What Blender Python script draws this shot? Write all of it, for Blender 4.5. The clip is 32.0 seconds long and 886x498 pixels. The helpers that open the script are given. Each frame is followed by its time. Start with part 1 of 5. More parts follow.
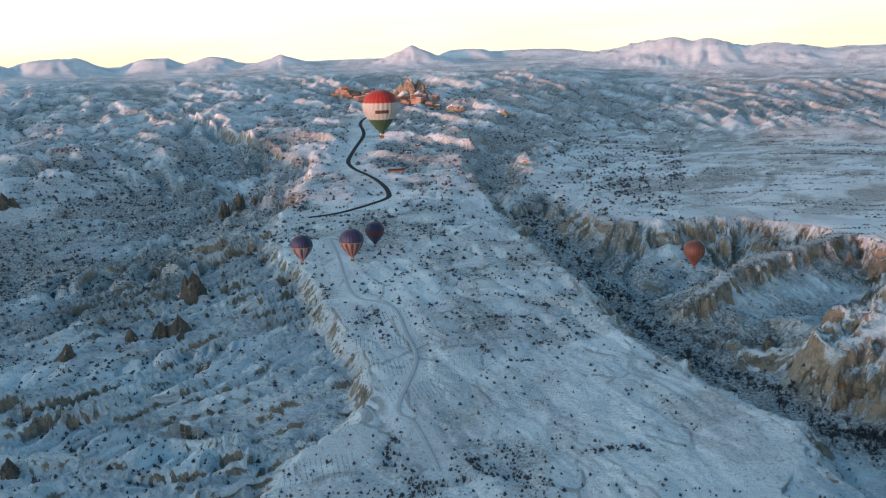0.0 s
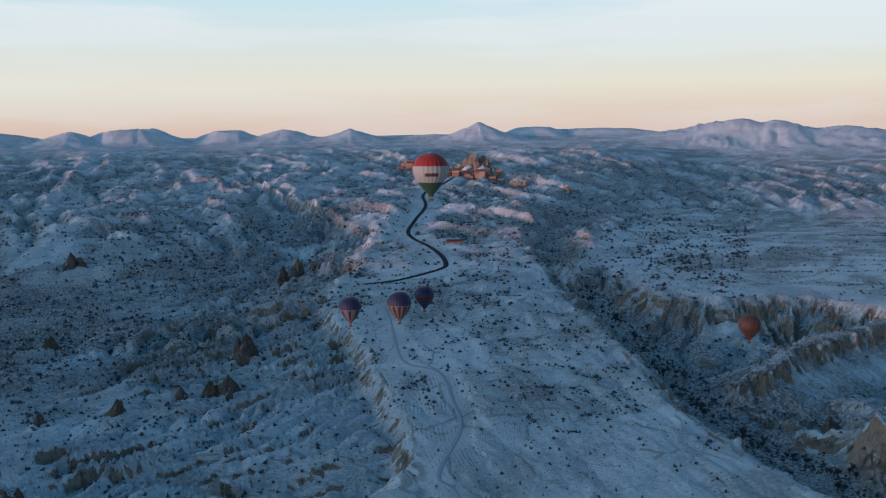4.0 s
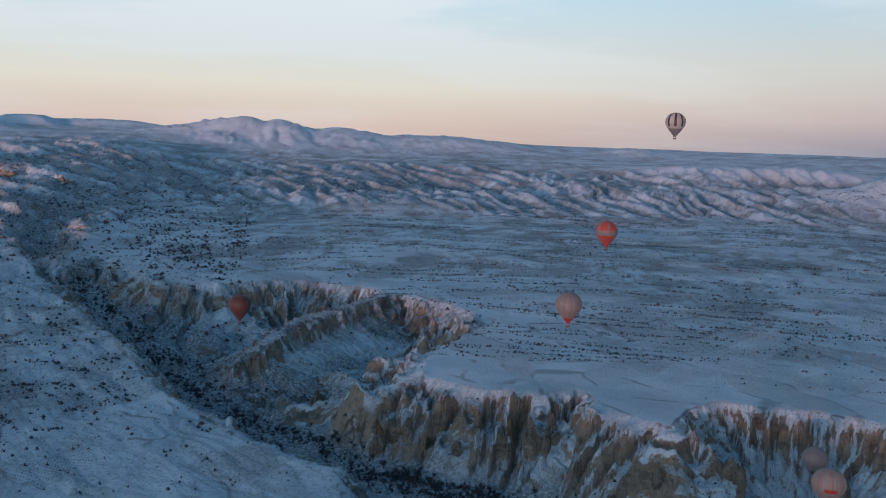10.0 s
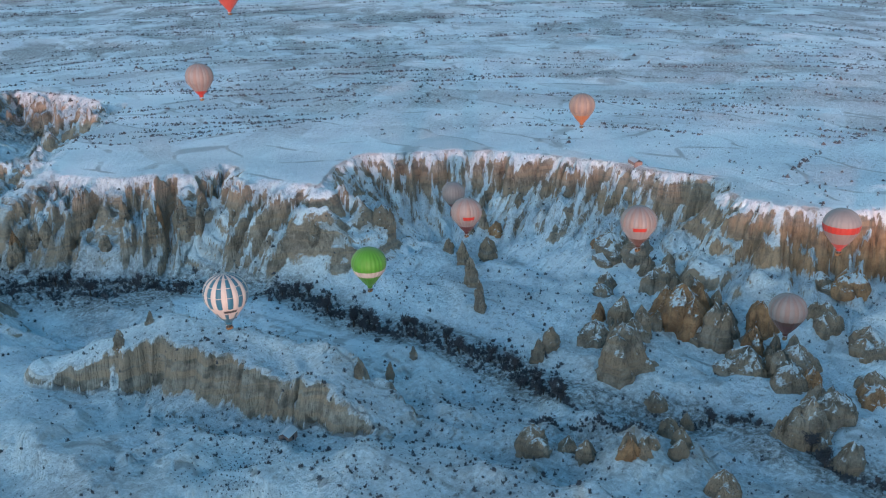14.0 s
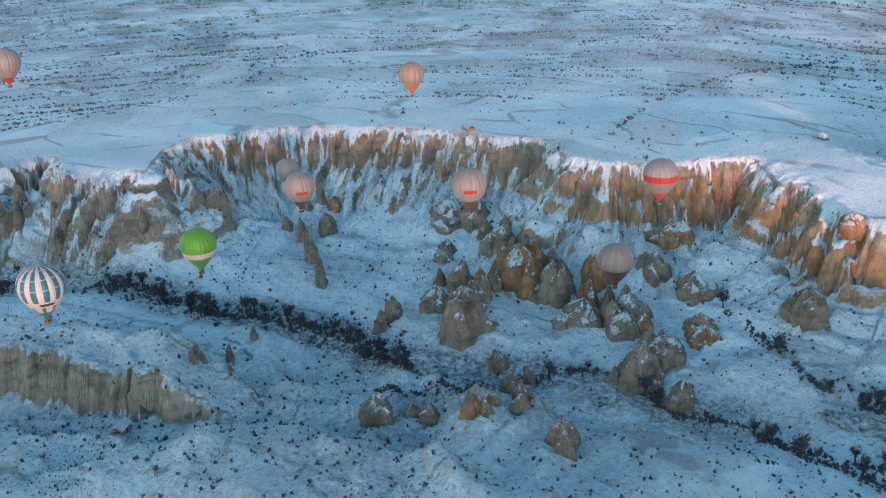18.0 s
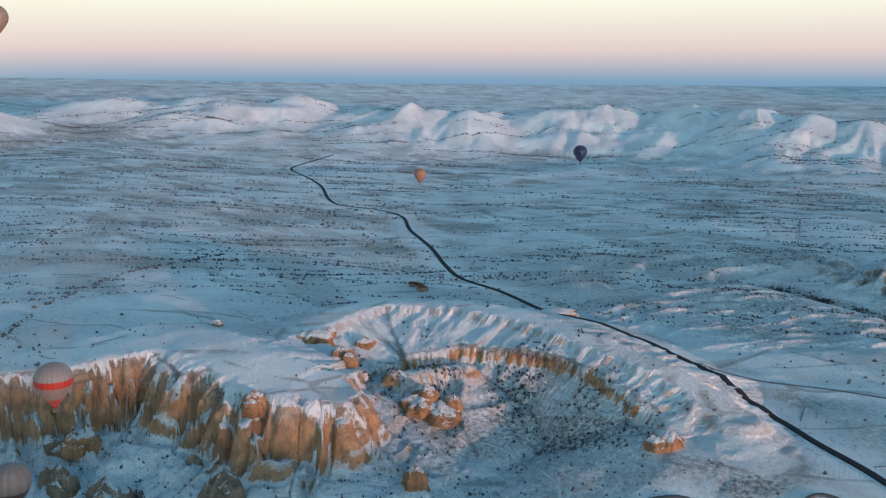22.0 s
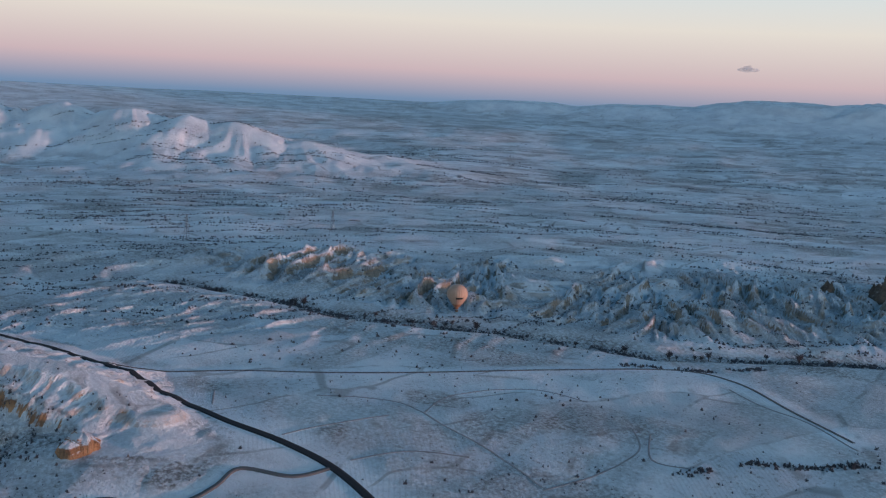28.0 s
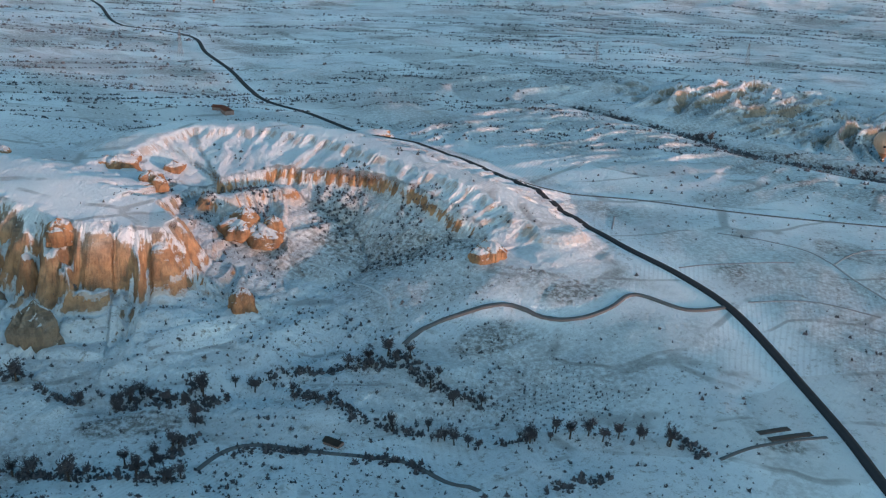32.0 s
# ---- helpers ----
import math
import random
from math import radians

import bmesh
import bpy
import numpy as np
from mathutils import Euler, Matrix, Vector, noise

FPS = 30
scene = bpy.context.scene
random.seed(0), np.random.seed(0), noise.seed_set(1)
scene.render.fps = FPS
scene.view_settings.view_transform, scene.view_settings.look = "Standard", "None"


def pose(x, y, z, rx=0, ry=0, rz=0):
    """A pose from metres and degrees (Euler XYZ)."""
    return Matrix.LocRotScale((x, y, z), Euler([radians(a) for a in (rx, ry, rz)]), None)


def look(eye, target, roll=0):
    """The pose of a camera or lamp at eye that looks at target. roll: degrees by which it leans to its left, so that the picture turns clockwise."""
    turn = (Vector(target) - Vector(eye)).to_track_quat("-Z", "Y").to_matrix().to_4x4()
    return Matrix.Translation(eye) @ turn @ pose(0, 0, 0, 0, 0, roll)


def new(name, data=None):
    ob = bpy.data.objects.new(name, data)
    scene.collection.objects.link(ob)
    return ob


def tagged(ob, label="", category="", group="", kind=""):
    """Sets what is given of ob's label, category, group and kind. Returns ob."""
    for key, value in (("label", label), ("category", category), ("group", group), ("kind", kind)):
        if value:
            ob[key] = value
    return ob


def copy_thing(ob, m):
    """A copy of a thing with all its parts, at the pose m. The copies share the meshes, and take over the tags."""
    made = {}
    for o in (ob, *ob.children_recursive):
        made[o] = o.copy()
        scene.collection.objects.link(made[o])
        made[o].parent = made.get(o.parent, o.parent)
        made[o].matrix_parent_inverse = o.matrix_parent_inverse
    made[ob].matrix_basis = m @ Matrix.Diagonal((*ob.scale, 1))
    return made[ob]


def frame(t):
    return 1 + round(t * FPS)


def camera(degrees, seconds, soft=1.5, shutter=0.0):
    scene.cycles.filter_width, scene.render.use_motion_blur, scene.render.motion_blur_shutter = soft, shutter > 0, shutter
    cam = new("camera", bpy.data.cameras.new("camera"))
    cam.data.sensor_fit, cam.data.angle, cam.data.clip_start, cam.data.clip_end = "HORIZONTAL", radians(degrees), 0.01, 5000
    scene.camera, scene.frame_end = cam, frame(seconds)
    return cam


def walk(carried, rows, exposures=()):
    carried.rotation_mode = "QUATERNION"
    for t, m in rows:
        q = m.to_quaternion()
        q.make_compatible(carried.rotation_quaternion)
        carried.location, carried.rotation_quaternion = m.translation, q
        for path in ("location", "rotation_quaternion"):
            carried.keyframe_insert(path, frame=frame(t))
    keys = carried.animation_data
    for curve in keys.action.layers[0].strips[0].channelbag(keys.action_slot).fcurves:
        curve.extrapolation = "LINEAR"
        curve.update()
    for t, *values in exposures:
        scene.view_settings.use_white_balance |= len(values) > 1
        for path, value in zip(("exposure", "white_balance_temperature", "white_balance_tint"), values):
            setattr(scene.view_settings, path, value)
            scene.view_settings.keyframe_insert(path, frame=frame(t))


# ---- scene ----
cam = camera(49.48, 32.0, soft=1.2)
# seconds, place, heading, pitch, lean
ROWS = [
    (0, 0.0, 0.0, 225.0, 0.34, -11.76, -1.77), (0.5, 1.7, 0.2, 223.7, 1.57, -10.68, -1.44), (1, 3.5, 0.4, 222.4, 3.96, -10.24, 0.09),
    (1.5, 5.2, 0.7, 221.2, 4.68, -10.20, -0.00), (2, 6.9, 1.0, 219.9, 4.57, -7.78, -0.49), (2.5, 8.5, 1.4, 218.6, 4.31, -7.45, -0.43),
    (4.5, 15.0, 3.2, 213.5, 4.26, -6.65, -0.85), (5, 16.8, 3.7, 212.2, 4.40, -6.07, -0.95), (5.5, 18.6, 4.2, 210.8, 3.48, -6.22, -1.87),
    (6, 20.5, 4.8, 209.5, 3.27, -5.86, -2.18), (6.5, 22.3, 5.3, 208.3, 2.52, -6.09, -2.54), (7, 24.0, 6.0, 207.1, 0.27, -6.41, -2.17),
    (7.5, 25.5, 6.6, 205.9, -3.67, -6.42, -1.53), (8, 26.7, 7.2, 204.7, -8.37, -7.32, -0.94), (8.5, 27.9, 7.8, 203.5, -11.03, -6.44, -0.11),
    (9, 29.1, 8.3, 202.3, -16.29, -6.83, 0.22), (9.5, 30.4, 8.8, 201.1, -19.61, -6.35, 1.05), (10, 31.7, 9.3, 200.0, -24.55, -6.87, 1.97),
    (10.5, 33.0, 9.9, 198.8, -28.27, -7.13, 1.81), (11, 34.3, 10.5, 197.7, -33.16, -7.74, 1.68), (11.5, 35.5, 11.1, 196.7, -36.12, -8.05, 0.81),
    (12, 36.7, 11.8, 195.7, -39.64, -10.93, 0.61), (12.5, 37.8, 12.4, 194.8, -41.64, -13.19, -0.13), (13, 38.9, 12.9, 194.0, -43.35, -15.65, -1.03),
    (13.5, 40.0, 13.2, 193.3, -44.36, -17.87, -1.12), (14, 41.2, 13.2, 192.7, -45.64, -20.15, -1.46), (14.5, 42.4, 12.9, 192.0, -46.23, -20.20, -1.05),
    (15, 43.6, 12.3, 191.3, -49.37, -20.55, -1.10), (15.5, 44.8, 11.3, 190.5, -53.85, -21.27, -1.71), (17.5, 49.0, 6.5, 186.6, -55.76, -21.74, -2.47),
    (18, 50.3, 5.3, 185.6, -54.62, -21.57, -2.38), (18.5, 51.7, 4.3, 184.7, -52.43, -21.04, -2.25), (19, 53.2, 3.4, 183.9, -57.70, -18.23, -0.24),
    (19.5, 54.6, 2.8, 183.1, -64.86, -18.31, -0.65), (20, 55.9, 2.4, 182.2, -70.36, -18.09, -1.08), (20.5, 57.0, 2.1, 181.4, -74.67, -15.69, -0.10),
    (21, 58.0, 1.9, 180.5, -81.18, -13.38, 1.11), (21.5, 59.0, 1.7, 179.7, -85.27, -12.29, 1.06), (22, 59.9, 1.6, 178.9, -90.19, -10.26, 0.24),
    (22.5, 60.7, 1.6, 178.2, -100.09, -9.78, 2.33), (23, 61.4, 1.9, 177.6, -107.95, -10.22, 2.35), (23.5, 62.1, 2.5, 177.0, -115.12, -8.84, 2.04),
    (24, 62.8, 3.5, 176.5, -124.22, -4.61, 3.02), (24.5, 63.4, 4.9, 175.8, -128.59, -0.01, 2.98), (26.5, 65.6, 11.0, 172.9, -134.92, -0.01, 2.46),
    (27, 66.1, 12.4, 172.2, -134.43, -3.87, 2.68), (27.5, 66.7, 13.5, 171.6, -131.86, -6.84, 3.27), (28, 67.2, 14.4, 170.9, -126.56, -9.07, 2.95),
    (28.5, 67.7, 14.9, 170.3, -121.51, -11.66, 3.05), (29, 68.1, 15.2, 169.7, -118.89, -13.08, 3.16), (29.5, 68.6, 15.5, 169.2, -115.76, -13.58, 3.78),
    (30, 69.1, 15.9, 168.6, -115.60, -15.12, 4.27), (30.5, 69.9, 16.5, 168.1, -110.71, -17.34, 3.10), (31, 70.6, 17.2, 167.5, -107.46, -18.91, 2.94),
    (31.5, 71.6, 17.9, 167.0, -105.35, -18.94, 2.82), (32, 72.5, 18.7, 166.5, -103.18, -19.95, 2.30),
]
walk(cam, [(t, pose(x, y, z, 90 + p, 0, h) @ pose(0, 0, 0, 0, 0, r)) for t, x, y, z, h, p, r in ROWS],
     exposures=[(0, 0.7, 6900, 8), (1, 0.2, 6000, 4), (2, -0.1, 5500, 3), (6, -0.4, 5600, 8), (10, -0.4, 5500, 7), (12, -0.05, 5600, 8), (13, 0.4, 5650, 2), (14, 0.94, 5900, 0), (18, 1.03, 6000, -1), (20.5, 1.03, 6200, -2), (22, 0.35, 5900, -6), (23, 0.2, 5700, -8), (24, -0.2, 5400, -7), (27, -0.43, 5600, 3), (28, -0.05, 5850, 8), (29, 0.48, 6000, 9), (30, 0.6, 5900, 6), (31, 0.58, 6250, 0), (32, 0.72, 6250, -3)])

# ---- world and sun ----
SUN_AZ, SUN_EL, GLOW_AZ = -132.0, 1.2, -62.0


def build_world():
    world = bpy.data.worlds.new("winter_dawn_sky")
    scene.world = world
    world.use_nodes = True
    nt = world.node_tree
    nt.nodes.clear()
    out = nt.nodes.new("ShaderNodeOutputWorld")
    bg = nt.nodes.new("ShaderNodeBackground")
    sky = nt.nodes.new("ShaderNodeTexSky")
    sky.sky_type, sky.sun_disc = "NISHITA", False
    sky.sun_elevation, sky.sun_rotation = radians(SUN_EL), radians(SUN_AZ)
    sky.altitude, sky.air_density, sky.dust_density, sky.ozone_density = 1100, 1.0, 1.5, 2.5
    geo = nt.nodes.new("ShaderNodeTexCoord")
    sep = nt.nodes.new("ShaderNodeSeparateXYZ")
    nt.links.new(geo.outputs["Generated"], sep.inputs[0])
    # dawn gradient by height over the horizon, warmer towards the sun
    def ramp(stops):
        node = nt.nodes.new("ShaderNodeValToRGB")
        while len(node.color_ramp.elements) < len(stops):
            node.color_ramp.elements.new(0.5)
        for el, (p, c) in zip(node.color_ramp.elements, stops):
            el.position, el.color = p, (*c, 1)
        nt.links.new(scaled.outputs[0], node.inputs[0])
        return node
    scaled = nt.nodes.new("ShaderNodeMapRange")
    scaled.inputs[1].default_value, scaled.inputs[2].default_value = -0.05, 0.45
    nt.links.new(sep.outputs[2], scaled.inputs[0])
    near = ramp([(0.0, (0.80, 0.52, 0.44)), (0.10, (1.05, 0.72, 0.54)), (0.19, (1.18, 1.0, 0.76)), (0.36, (0.92, 1.02, 0.98)), (0.58, (0.68, 0.92, 1.00)), (0.76, (0.11, 0.25, 0.38)), (1.0, (0.025, 0.115, 0.22))])
    away = ramp([(0.0, (0.10, 0.19, 0.32)), (0.09, (0.20, 0.30, 0.44)), (0.15, (0.70, 0.50, 0.50)), (0.25, (0.92, 0.78, 0.64)), (0.40, (0.70, 0.82, 0.82)), (0.58, (0.46, 0.64, 0.76)), (0.76, (0.11, 0.25, 0.38)), (1.0, (0.025, 0.115, 0.22))])
    side = nt.nodes.new("ShaderNodeVectorMath")
    side.operation = "DOT_PRODUCT"
    nt.links.new(geo.outputs["Generated"], side.inputs[0])
    side.inputs[1].default_value = (math.sin(radians(GLOW_AZ)), math.cos(radians(GLOW_AZ)), 0)
    turn = nt.nodes.new("ShaderNodeMapRange")
    turn.interpolation_type = "SMOOTHSTEP"
    turn.inputs[1].default_value, turn.inputs[2].default_value = -0.75, 0.2
    nt.links.new(side.outputs["Value"], turn.inputs[0])
    mix = nt.nodes.new("ShaderNodeMixRGB")
    nt.links.new(turn.outputs[0], mix.inputs[0])
    nt.links.new(away.outputs[0], mix.inputs[1])
    nt.links.new(near.outputs[0], mix.inputs[2])
    # thin streaks of high cloud
    flat = nt.nodes.new("ShaderNodeMapping")
    flat.inputs["Scale"].default_value = (1.0, 1.6, 9.0)
    flat.inputs["Rotation"].default_value = (0.10, 0.06, 0.4)
    nt.links.new(geo.outputs["Generated"], flat.inputs[0])
    cloud = nt.nodes.new("ShaderNodeTexNoise")
    cloud.inputs["Scale"].default_value, cloud.inputs["Detail"].default_value, cloud.inputs["Roughness"].default_value = 2.2, 7, 0.52
    nt.links.new(flat.outputs[0], cloud.inputs["Vector"])
    cover = nt.nodes.new("ShaderNodeMapRange")
    cover.interpolation_type = "SMOOTHSTEP"
    cover.inputs[1].default_value, cover.inputs[2].default_value, cover.inputs[4].default_value = 0.45, 0.60, 0.95
    nt.links.new(cloud.outputs[0], cover.inputs[0])
    lift = nt.nodes.new("ShaderNodeMath")
    lift.operation = "MULTIPLY"
    nt.links.new(cover.outputs[0], lift.inputs[0])
    nt.links.new(turn.outputs[0], lift.inputs[1])
    white = nt.nodes.new("ShaderNodeMixRGB")
    white.inputs[2].default_value = (1.20, 1.11, 1.00, 1)
    low = nt.nodes.new("ShaderNodeMapRange")
    low.interpolation_type = "SMOOTHSTEP"
    low.inputs[1].default_value, low.inputs[2].default_value, low.inputs[3].default_value, low.inputs[4].default_value = 0.30, 0.46, 1.0, 0.0
    nt.links.new(sep.outputs[2], low.inputs[0])
    high = nt.nodes.new("ShaderNodeMapRange")
    high.interpolation_type = "SMOOTHSTEP"
    high.inputs[1].default_value, high.inputs[2].default_value, high.inputs[3].default_value = 0.03, 0.16, 0.25
    nt.links.new(sep.outputs[2], high.inputs[0])
    veil = nt.nodes.new("ShaderNodeMath")
    veil.operation = "MULTIPLY"
    nt.links.new(lift.outputs[0], veil.inputs[0])
    nt.links.new(high.outputs[0], veil.inputs[1])
    thin = nt.nodes.new("ShaderNodeMath")
    thin.operation = "MULTIPLY"
    nt.links.new(veil.outputs[0], thin.inputs[0])
    nt.links.new(low.outputs[0], thin.inputs[1])
    nt.links.new(thin.outputs[0], white.inputs[0])
    nt.links.new(mix.outputs[0], white.inputs[1])
    dim = nt.nodes.new("ShaderNodeVectorMath")
    dim.operation = "SCALE"
    dim.inputs["Scale"].default_value = 0.05
    nt.links.new(sky.outputs[0], dim.inputs[0])
    total = nt.nodes.new("ShaderNodeVectorMath")
    total.operation = "ADD"
    nt.links.new(dim.outputs[0], total.inputs[0])
    nt.links.new(white.outputs[0], total.inputs[1])
    # brighter low sky round the rising sun
    side2 = nt.nodes.new("ShaderNodeVectorMath")
    side2.operation = "DOT_PRODUCT"
    nt.links.new(geo.outputs["Generated"], side2.inputs[0])
    side2.inputs[1].default_value = (math.sin(radians(SUN_AZ + 26)), math.cos(radians(SUN_AZ + 26)), 0.1)
    dawn = nt.nodes.new("ShaderNodeMapRange")
    dawn.interpolation_type = "SMOOTHSTEP"
    dawn.inputs[1].default_value, dawn.inputs[2].default_value, dawn.inputs[4].default_value = 0.40, 1.0, 0.9
    nt.links.new(side2.outputs["Value"], dawn.inputs[0])
    glow = nt.nodes.new("ShaderNodeVectorMath")
    glow.operation = "SCALE"
    glow.inputs[0].default_value = (0.52, 0.62, 0.68)
    nt.links.new(dawn.outputs[0], glow.inputs["Scale"])
    whole = nt.nodes.new("ShaderNodeVectorMath")
    whole.operation = "ADD"
    nt.links.new(total.outputs[0], whole.inputs[0])
    nt.links.new(glow.outputs[0], whole.inputs[1])
    nt.links.new(whole.outputs[0], bg.inputs[0])
    bg.inputs[1].default_value = SKY
    nt.links.new(bg.outputs[0], out.inputs[0])


SKY = 0.9
build_world()
sun = new("sun", bpy.data.lights.new("sun", "SUN"))
sun.data.energy, sun.data.angle, sun.data.color = 3.1, radians(1.3), (1.0, 0.50, 0.39)
ca, sa, ce, se = math.cos(radians(SUN_AZ)), math.sin(radians(SUN_AZ)), math.cos(radians(SUN_EL)), math.sin(radians(SUN_EL))
sun.matrix_world = look((sa * ce * 3000, ca * ce * 3000, se * 3000 + 100), (0, 0, 100))


# ---- materials ----
def shader(name, rough=0.8, metal=0.0):
    m = bpy.data.materials.new(name)
    m.use_nodes = True
    b = m.node_tree.nodes["Principled BSDF"]
    b.inputs["Roughness"].default_value, b.inputs["Metallic"].default_value = rough, metal
    return m, m.node_tree, b


def noise_node(nt, scale, detail=6, rough=0.6, vector=None, stretch=None):
    n = nt.nodes.new("ShaderNodeTexNoise")
    n.inputs["Scale"].default_value, n.inputs["Detail"].default_value, n.inputs["Roughness"].default_value = scale, detail, rough
    src = vector
    if src is None:
        src = nt.nodes.new("ShaderNodeNewGeometry").outputs["Position"]
    if stretch:
        mp = nt.nodes.new("ShaderNodeMapping")
        mp.inputs["Scale"].default_value = stretch
        nt.links.new(src, mp.inputs[0])
        src = mp.outputs[0]
    nt.links.new(src, n.inputs["Vector"])
    return n.outputs[0]


def ranged(nt, value, a, b, lo=0.0, hi=1.0, smooth=True):
    n = nt.nodes.new("ShaderNodeMapRange")
    n.interpolation_type = "SMOOTHSTEP" if smooth else "LINEAR"
    for i, v in zip((1, 2, 3, 4), (a, b, lo, hi)):
        n.inputs[i].default_value = v
    nt.links.new(value, n.inputs[0])
    return n.outputs[0]


def math_node(nt, op, a, b):
    n = nt.nodes.new("ShaderNodeMath")
    n.operation = op
    for i, v in enumerate((a, b)):
        if isinstance(v, (int, float)):
            n.inputs[i].default_value = v
        else:
            nt.links.new(v, n.inputs[i])
    return n.outputs[0]


def mixed(nt, fac, a, b):
    n = nt.nodes.new("ShaderNodeMixRGB")
    for i, v in enumerate((fac, a, b)):
        if isinstance(v, tuple):
            n.inputs[i].default_value = (*v, 1)
        elif isinstance(v, (int, float)):
            n.inputs[i].default_value = v
        else:
            nt.links.new(v, n.inputs[i])
    return n.outputs[0]


def bumped(nt, bsdf, height, strength, dist):
    n = nt.nodes.new("ShaderNodeBump")
    n.inputs["Strength"].default_value, n.inputs["Distance"].default_value = strength, dist
    nt.links.new(height, n.inputs["Height"])
    nt.links.new(n.outputs[0], bsdf.inputs["Normal"])


def plain(name, color, rough=0.8, metal=0.0, vary=0.12, scale=0.6):
    m, nt, b = shader(name, rough, metal)
    lo = tuple(c * (1 - vary) for c in color)
    hi = tuple(min(1, c * (1 + vary)) for c in color)
    b.inputs["Specular IOR Level"].default_value = 0.2
    nt.links.new(mixed(nt, noise_node(nt, scale, 5), lo, hi), b.inputs["Base Color"])
    return m


def rock_colour(nt, warm):
    grain = noise_node(nt, 0.11, 8, 0.65)
    strata = noise_node(nt, 0.05, 5, 0.6, stretch=(0.25, 0.25, 6.0))
    pale = mixed(nt, ranged(nt, grain, 0.35, 0.65), (0.14, 0.12, 0.10), (0.40, 0.345, 0.29))
    tan = mixed(nt, ranged(nt, strata, 0.4, 0.62), pale, (0.36, 0.265, 0.19))
    red = mixed(nt, ranged(nt, grain, 0.35, 0.7), (0.30, 0.150, 0.072), (0.56, 0.310, 0.155))
    # dark upright streaks put the shade of flutes and crevices into the colour
    streak = noise_node(nt, 0.30, 7, 0.65, stretch=(1.0, 1.0, 0.14))
    body = mixed(nt, warm, tan, red)
    return mixed(nt, math_node(nt, "MULTIPLY", ranged(nt, streak, 0.46, 0.64), 0.5), body, (0.13, 0.10, 0.075)), streak


def ground_material():
    m, nt, b = shader("snowy_ground", 0.75)
    geo = nt.nodes.new("ShaderNodeNewGeometry")
    sep = nt.nodes.new("ShaderNodeSeparateXYZ")
    nt.links.new(geo.outputs["Normal"], sep.inputs[0])
    def attr(name):
        n = nt.nodes.new("ShaderNodeAttribute")
        n.attribute_name = name
        return n.outputs["Fac"]
    rock, grain = rock_colour(nt, attr("warm"))
    fine = noise_node(nt, 0.35, 7, 0.7)
    # streaks that run down the slopes
    run = nt.nodes.new("ShaderNodeCombineXYZ")
    nt.links.new(math_node(nt, "MULTIPLY", attr("flow_s"), 0.21), run.inputs[0])
    nt.links.new(math_node(nt, "MULTIPLY", attr("flow_d"), 0.04), run.inputs[1])
    rib = ranged(nt, noise_node(nt, 1.0, 5, 0.6, run.outputs[0]), 0.36, 0.64)
    # steep faces shed their snow; brush and bare soil show through it in patches
    lean = math_node(nt, "ADD", sep.outputs[2], math_node(nt, "ADD", math_node(nt, "MULTIPLY", fine, 0.40), math_node(nt, "ADD", math_node(nt, "MULTIPLY", grain, 0.38), math_node(nt, "MULTIPLY", rib, 0.24))))
    lean = math_node(nt, "SUBTRACT", lean, math_node(nt, "MULTIPLY", attr("bare"), 0.07))
    bare = ranged(nt, lean, 1.19, 1.06)
    bare = math_node(nt, "MAXIMUM", bare, math_node(nt, "MULTIPLY", math_node(nt, "MULTIPLY", attr("bare"), ranged(nt, sep.outputs[2], 0.955, 0.82)), ranged(nt, math_node(nt, "ADD", math_node(nt, "MULTIPLY", rib, 0.5), fine), 0.86, 0.62)))
    patch = noise_node(nt, 0.012, 8, 0.62)
    # fields on flat ground: plots of different tone, their edges, and furrows in some
    warp = noise_node(nt, 0.009, 3, 0.5)
    off = nt.nodes.new("ShaderNodeVectorMath")
    off.operation = "MULTIPLY_ADD"
    comb3 = nt.nodes.new("ShaderNodeCombineXYZ")
    nt.links.new(warp, comb3.inputs[0])
    nt.links.new(math_node(nt, "SUBTRACT", 0.5, warp), comb3.inputs[1])
    nt.links.new(comb3.outputs[0], off.inputs[0])
    off.inputs[1].default_value = (60, 60, 0)
    nt.links.new(geo.outputs["Position"], off.inputs[2])
    turned = nt.nodes.new("ShaderNodeMapping")
    turned.inputs["Rotation"].default_value = (0, 0, 0.35)
    turned.inputs["Scale"].default_value = (1.0, 0.48, 0.0)
    nt.links.new(off.outputs[0], turned.inputs[0])
    def cells(feature):
        n = nt.nodes.new("ShaderNodeTexVoronoi")
        n.feature = feature
        n.inputs["Scale"].default_value = 1 / 46
        nt.links.new(turned.outputs[0], n.inputs["Vector"])
        return n
    plot = cells("F1")
    tone = nt.nodes.new("ShaderNodeSeparateColor")
    nt.links.new(plot.outputs["Color"], tone.inputs[0])
    level = ranged(nt, sep.outputs[2], 0.955, 0.985)
    border = math_node(nt, "MULTIPLY", ranged(nt, cells("DISTANCE_TO_EDGE").outputs["Distance"], 0.038, 0.014), math_node(nt, "MULTIPLY", level, ranged(nt, noise_node(nt, 0.02, 4, 0.6), 0.46, 0.58)))
    dirs = nt.nodes.new("ShaderNodeVectorMath")
    dirs.operation = "DOT_PRODUCT"
    nt.links.new(plot.outputs["Color"], dirs.inputs[0])
    nt.links.new(geo.outputs["Position"], dirs.inputs[1])
    furrow = math_node(nt, "SINE", math_node(nt, "MULTIPLY", dirs.outputs["Value"], 2.4), 0.0)
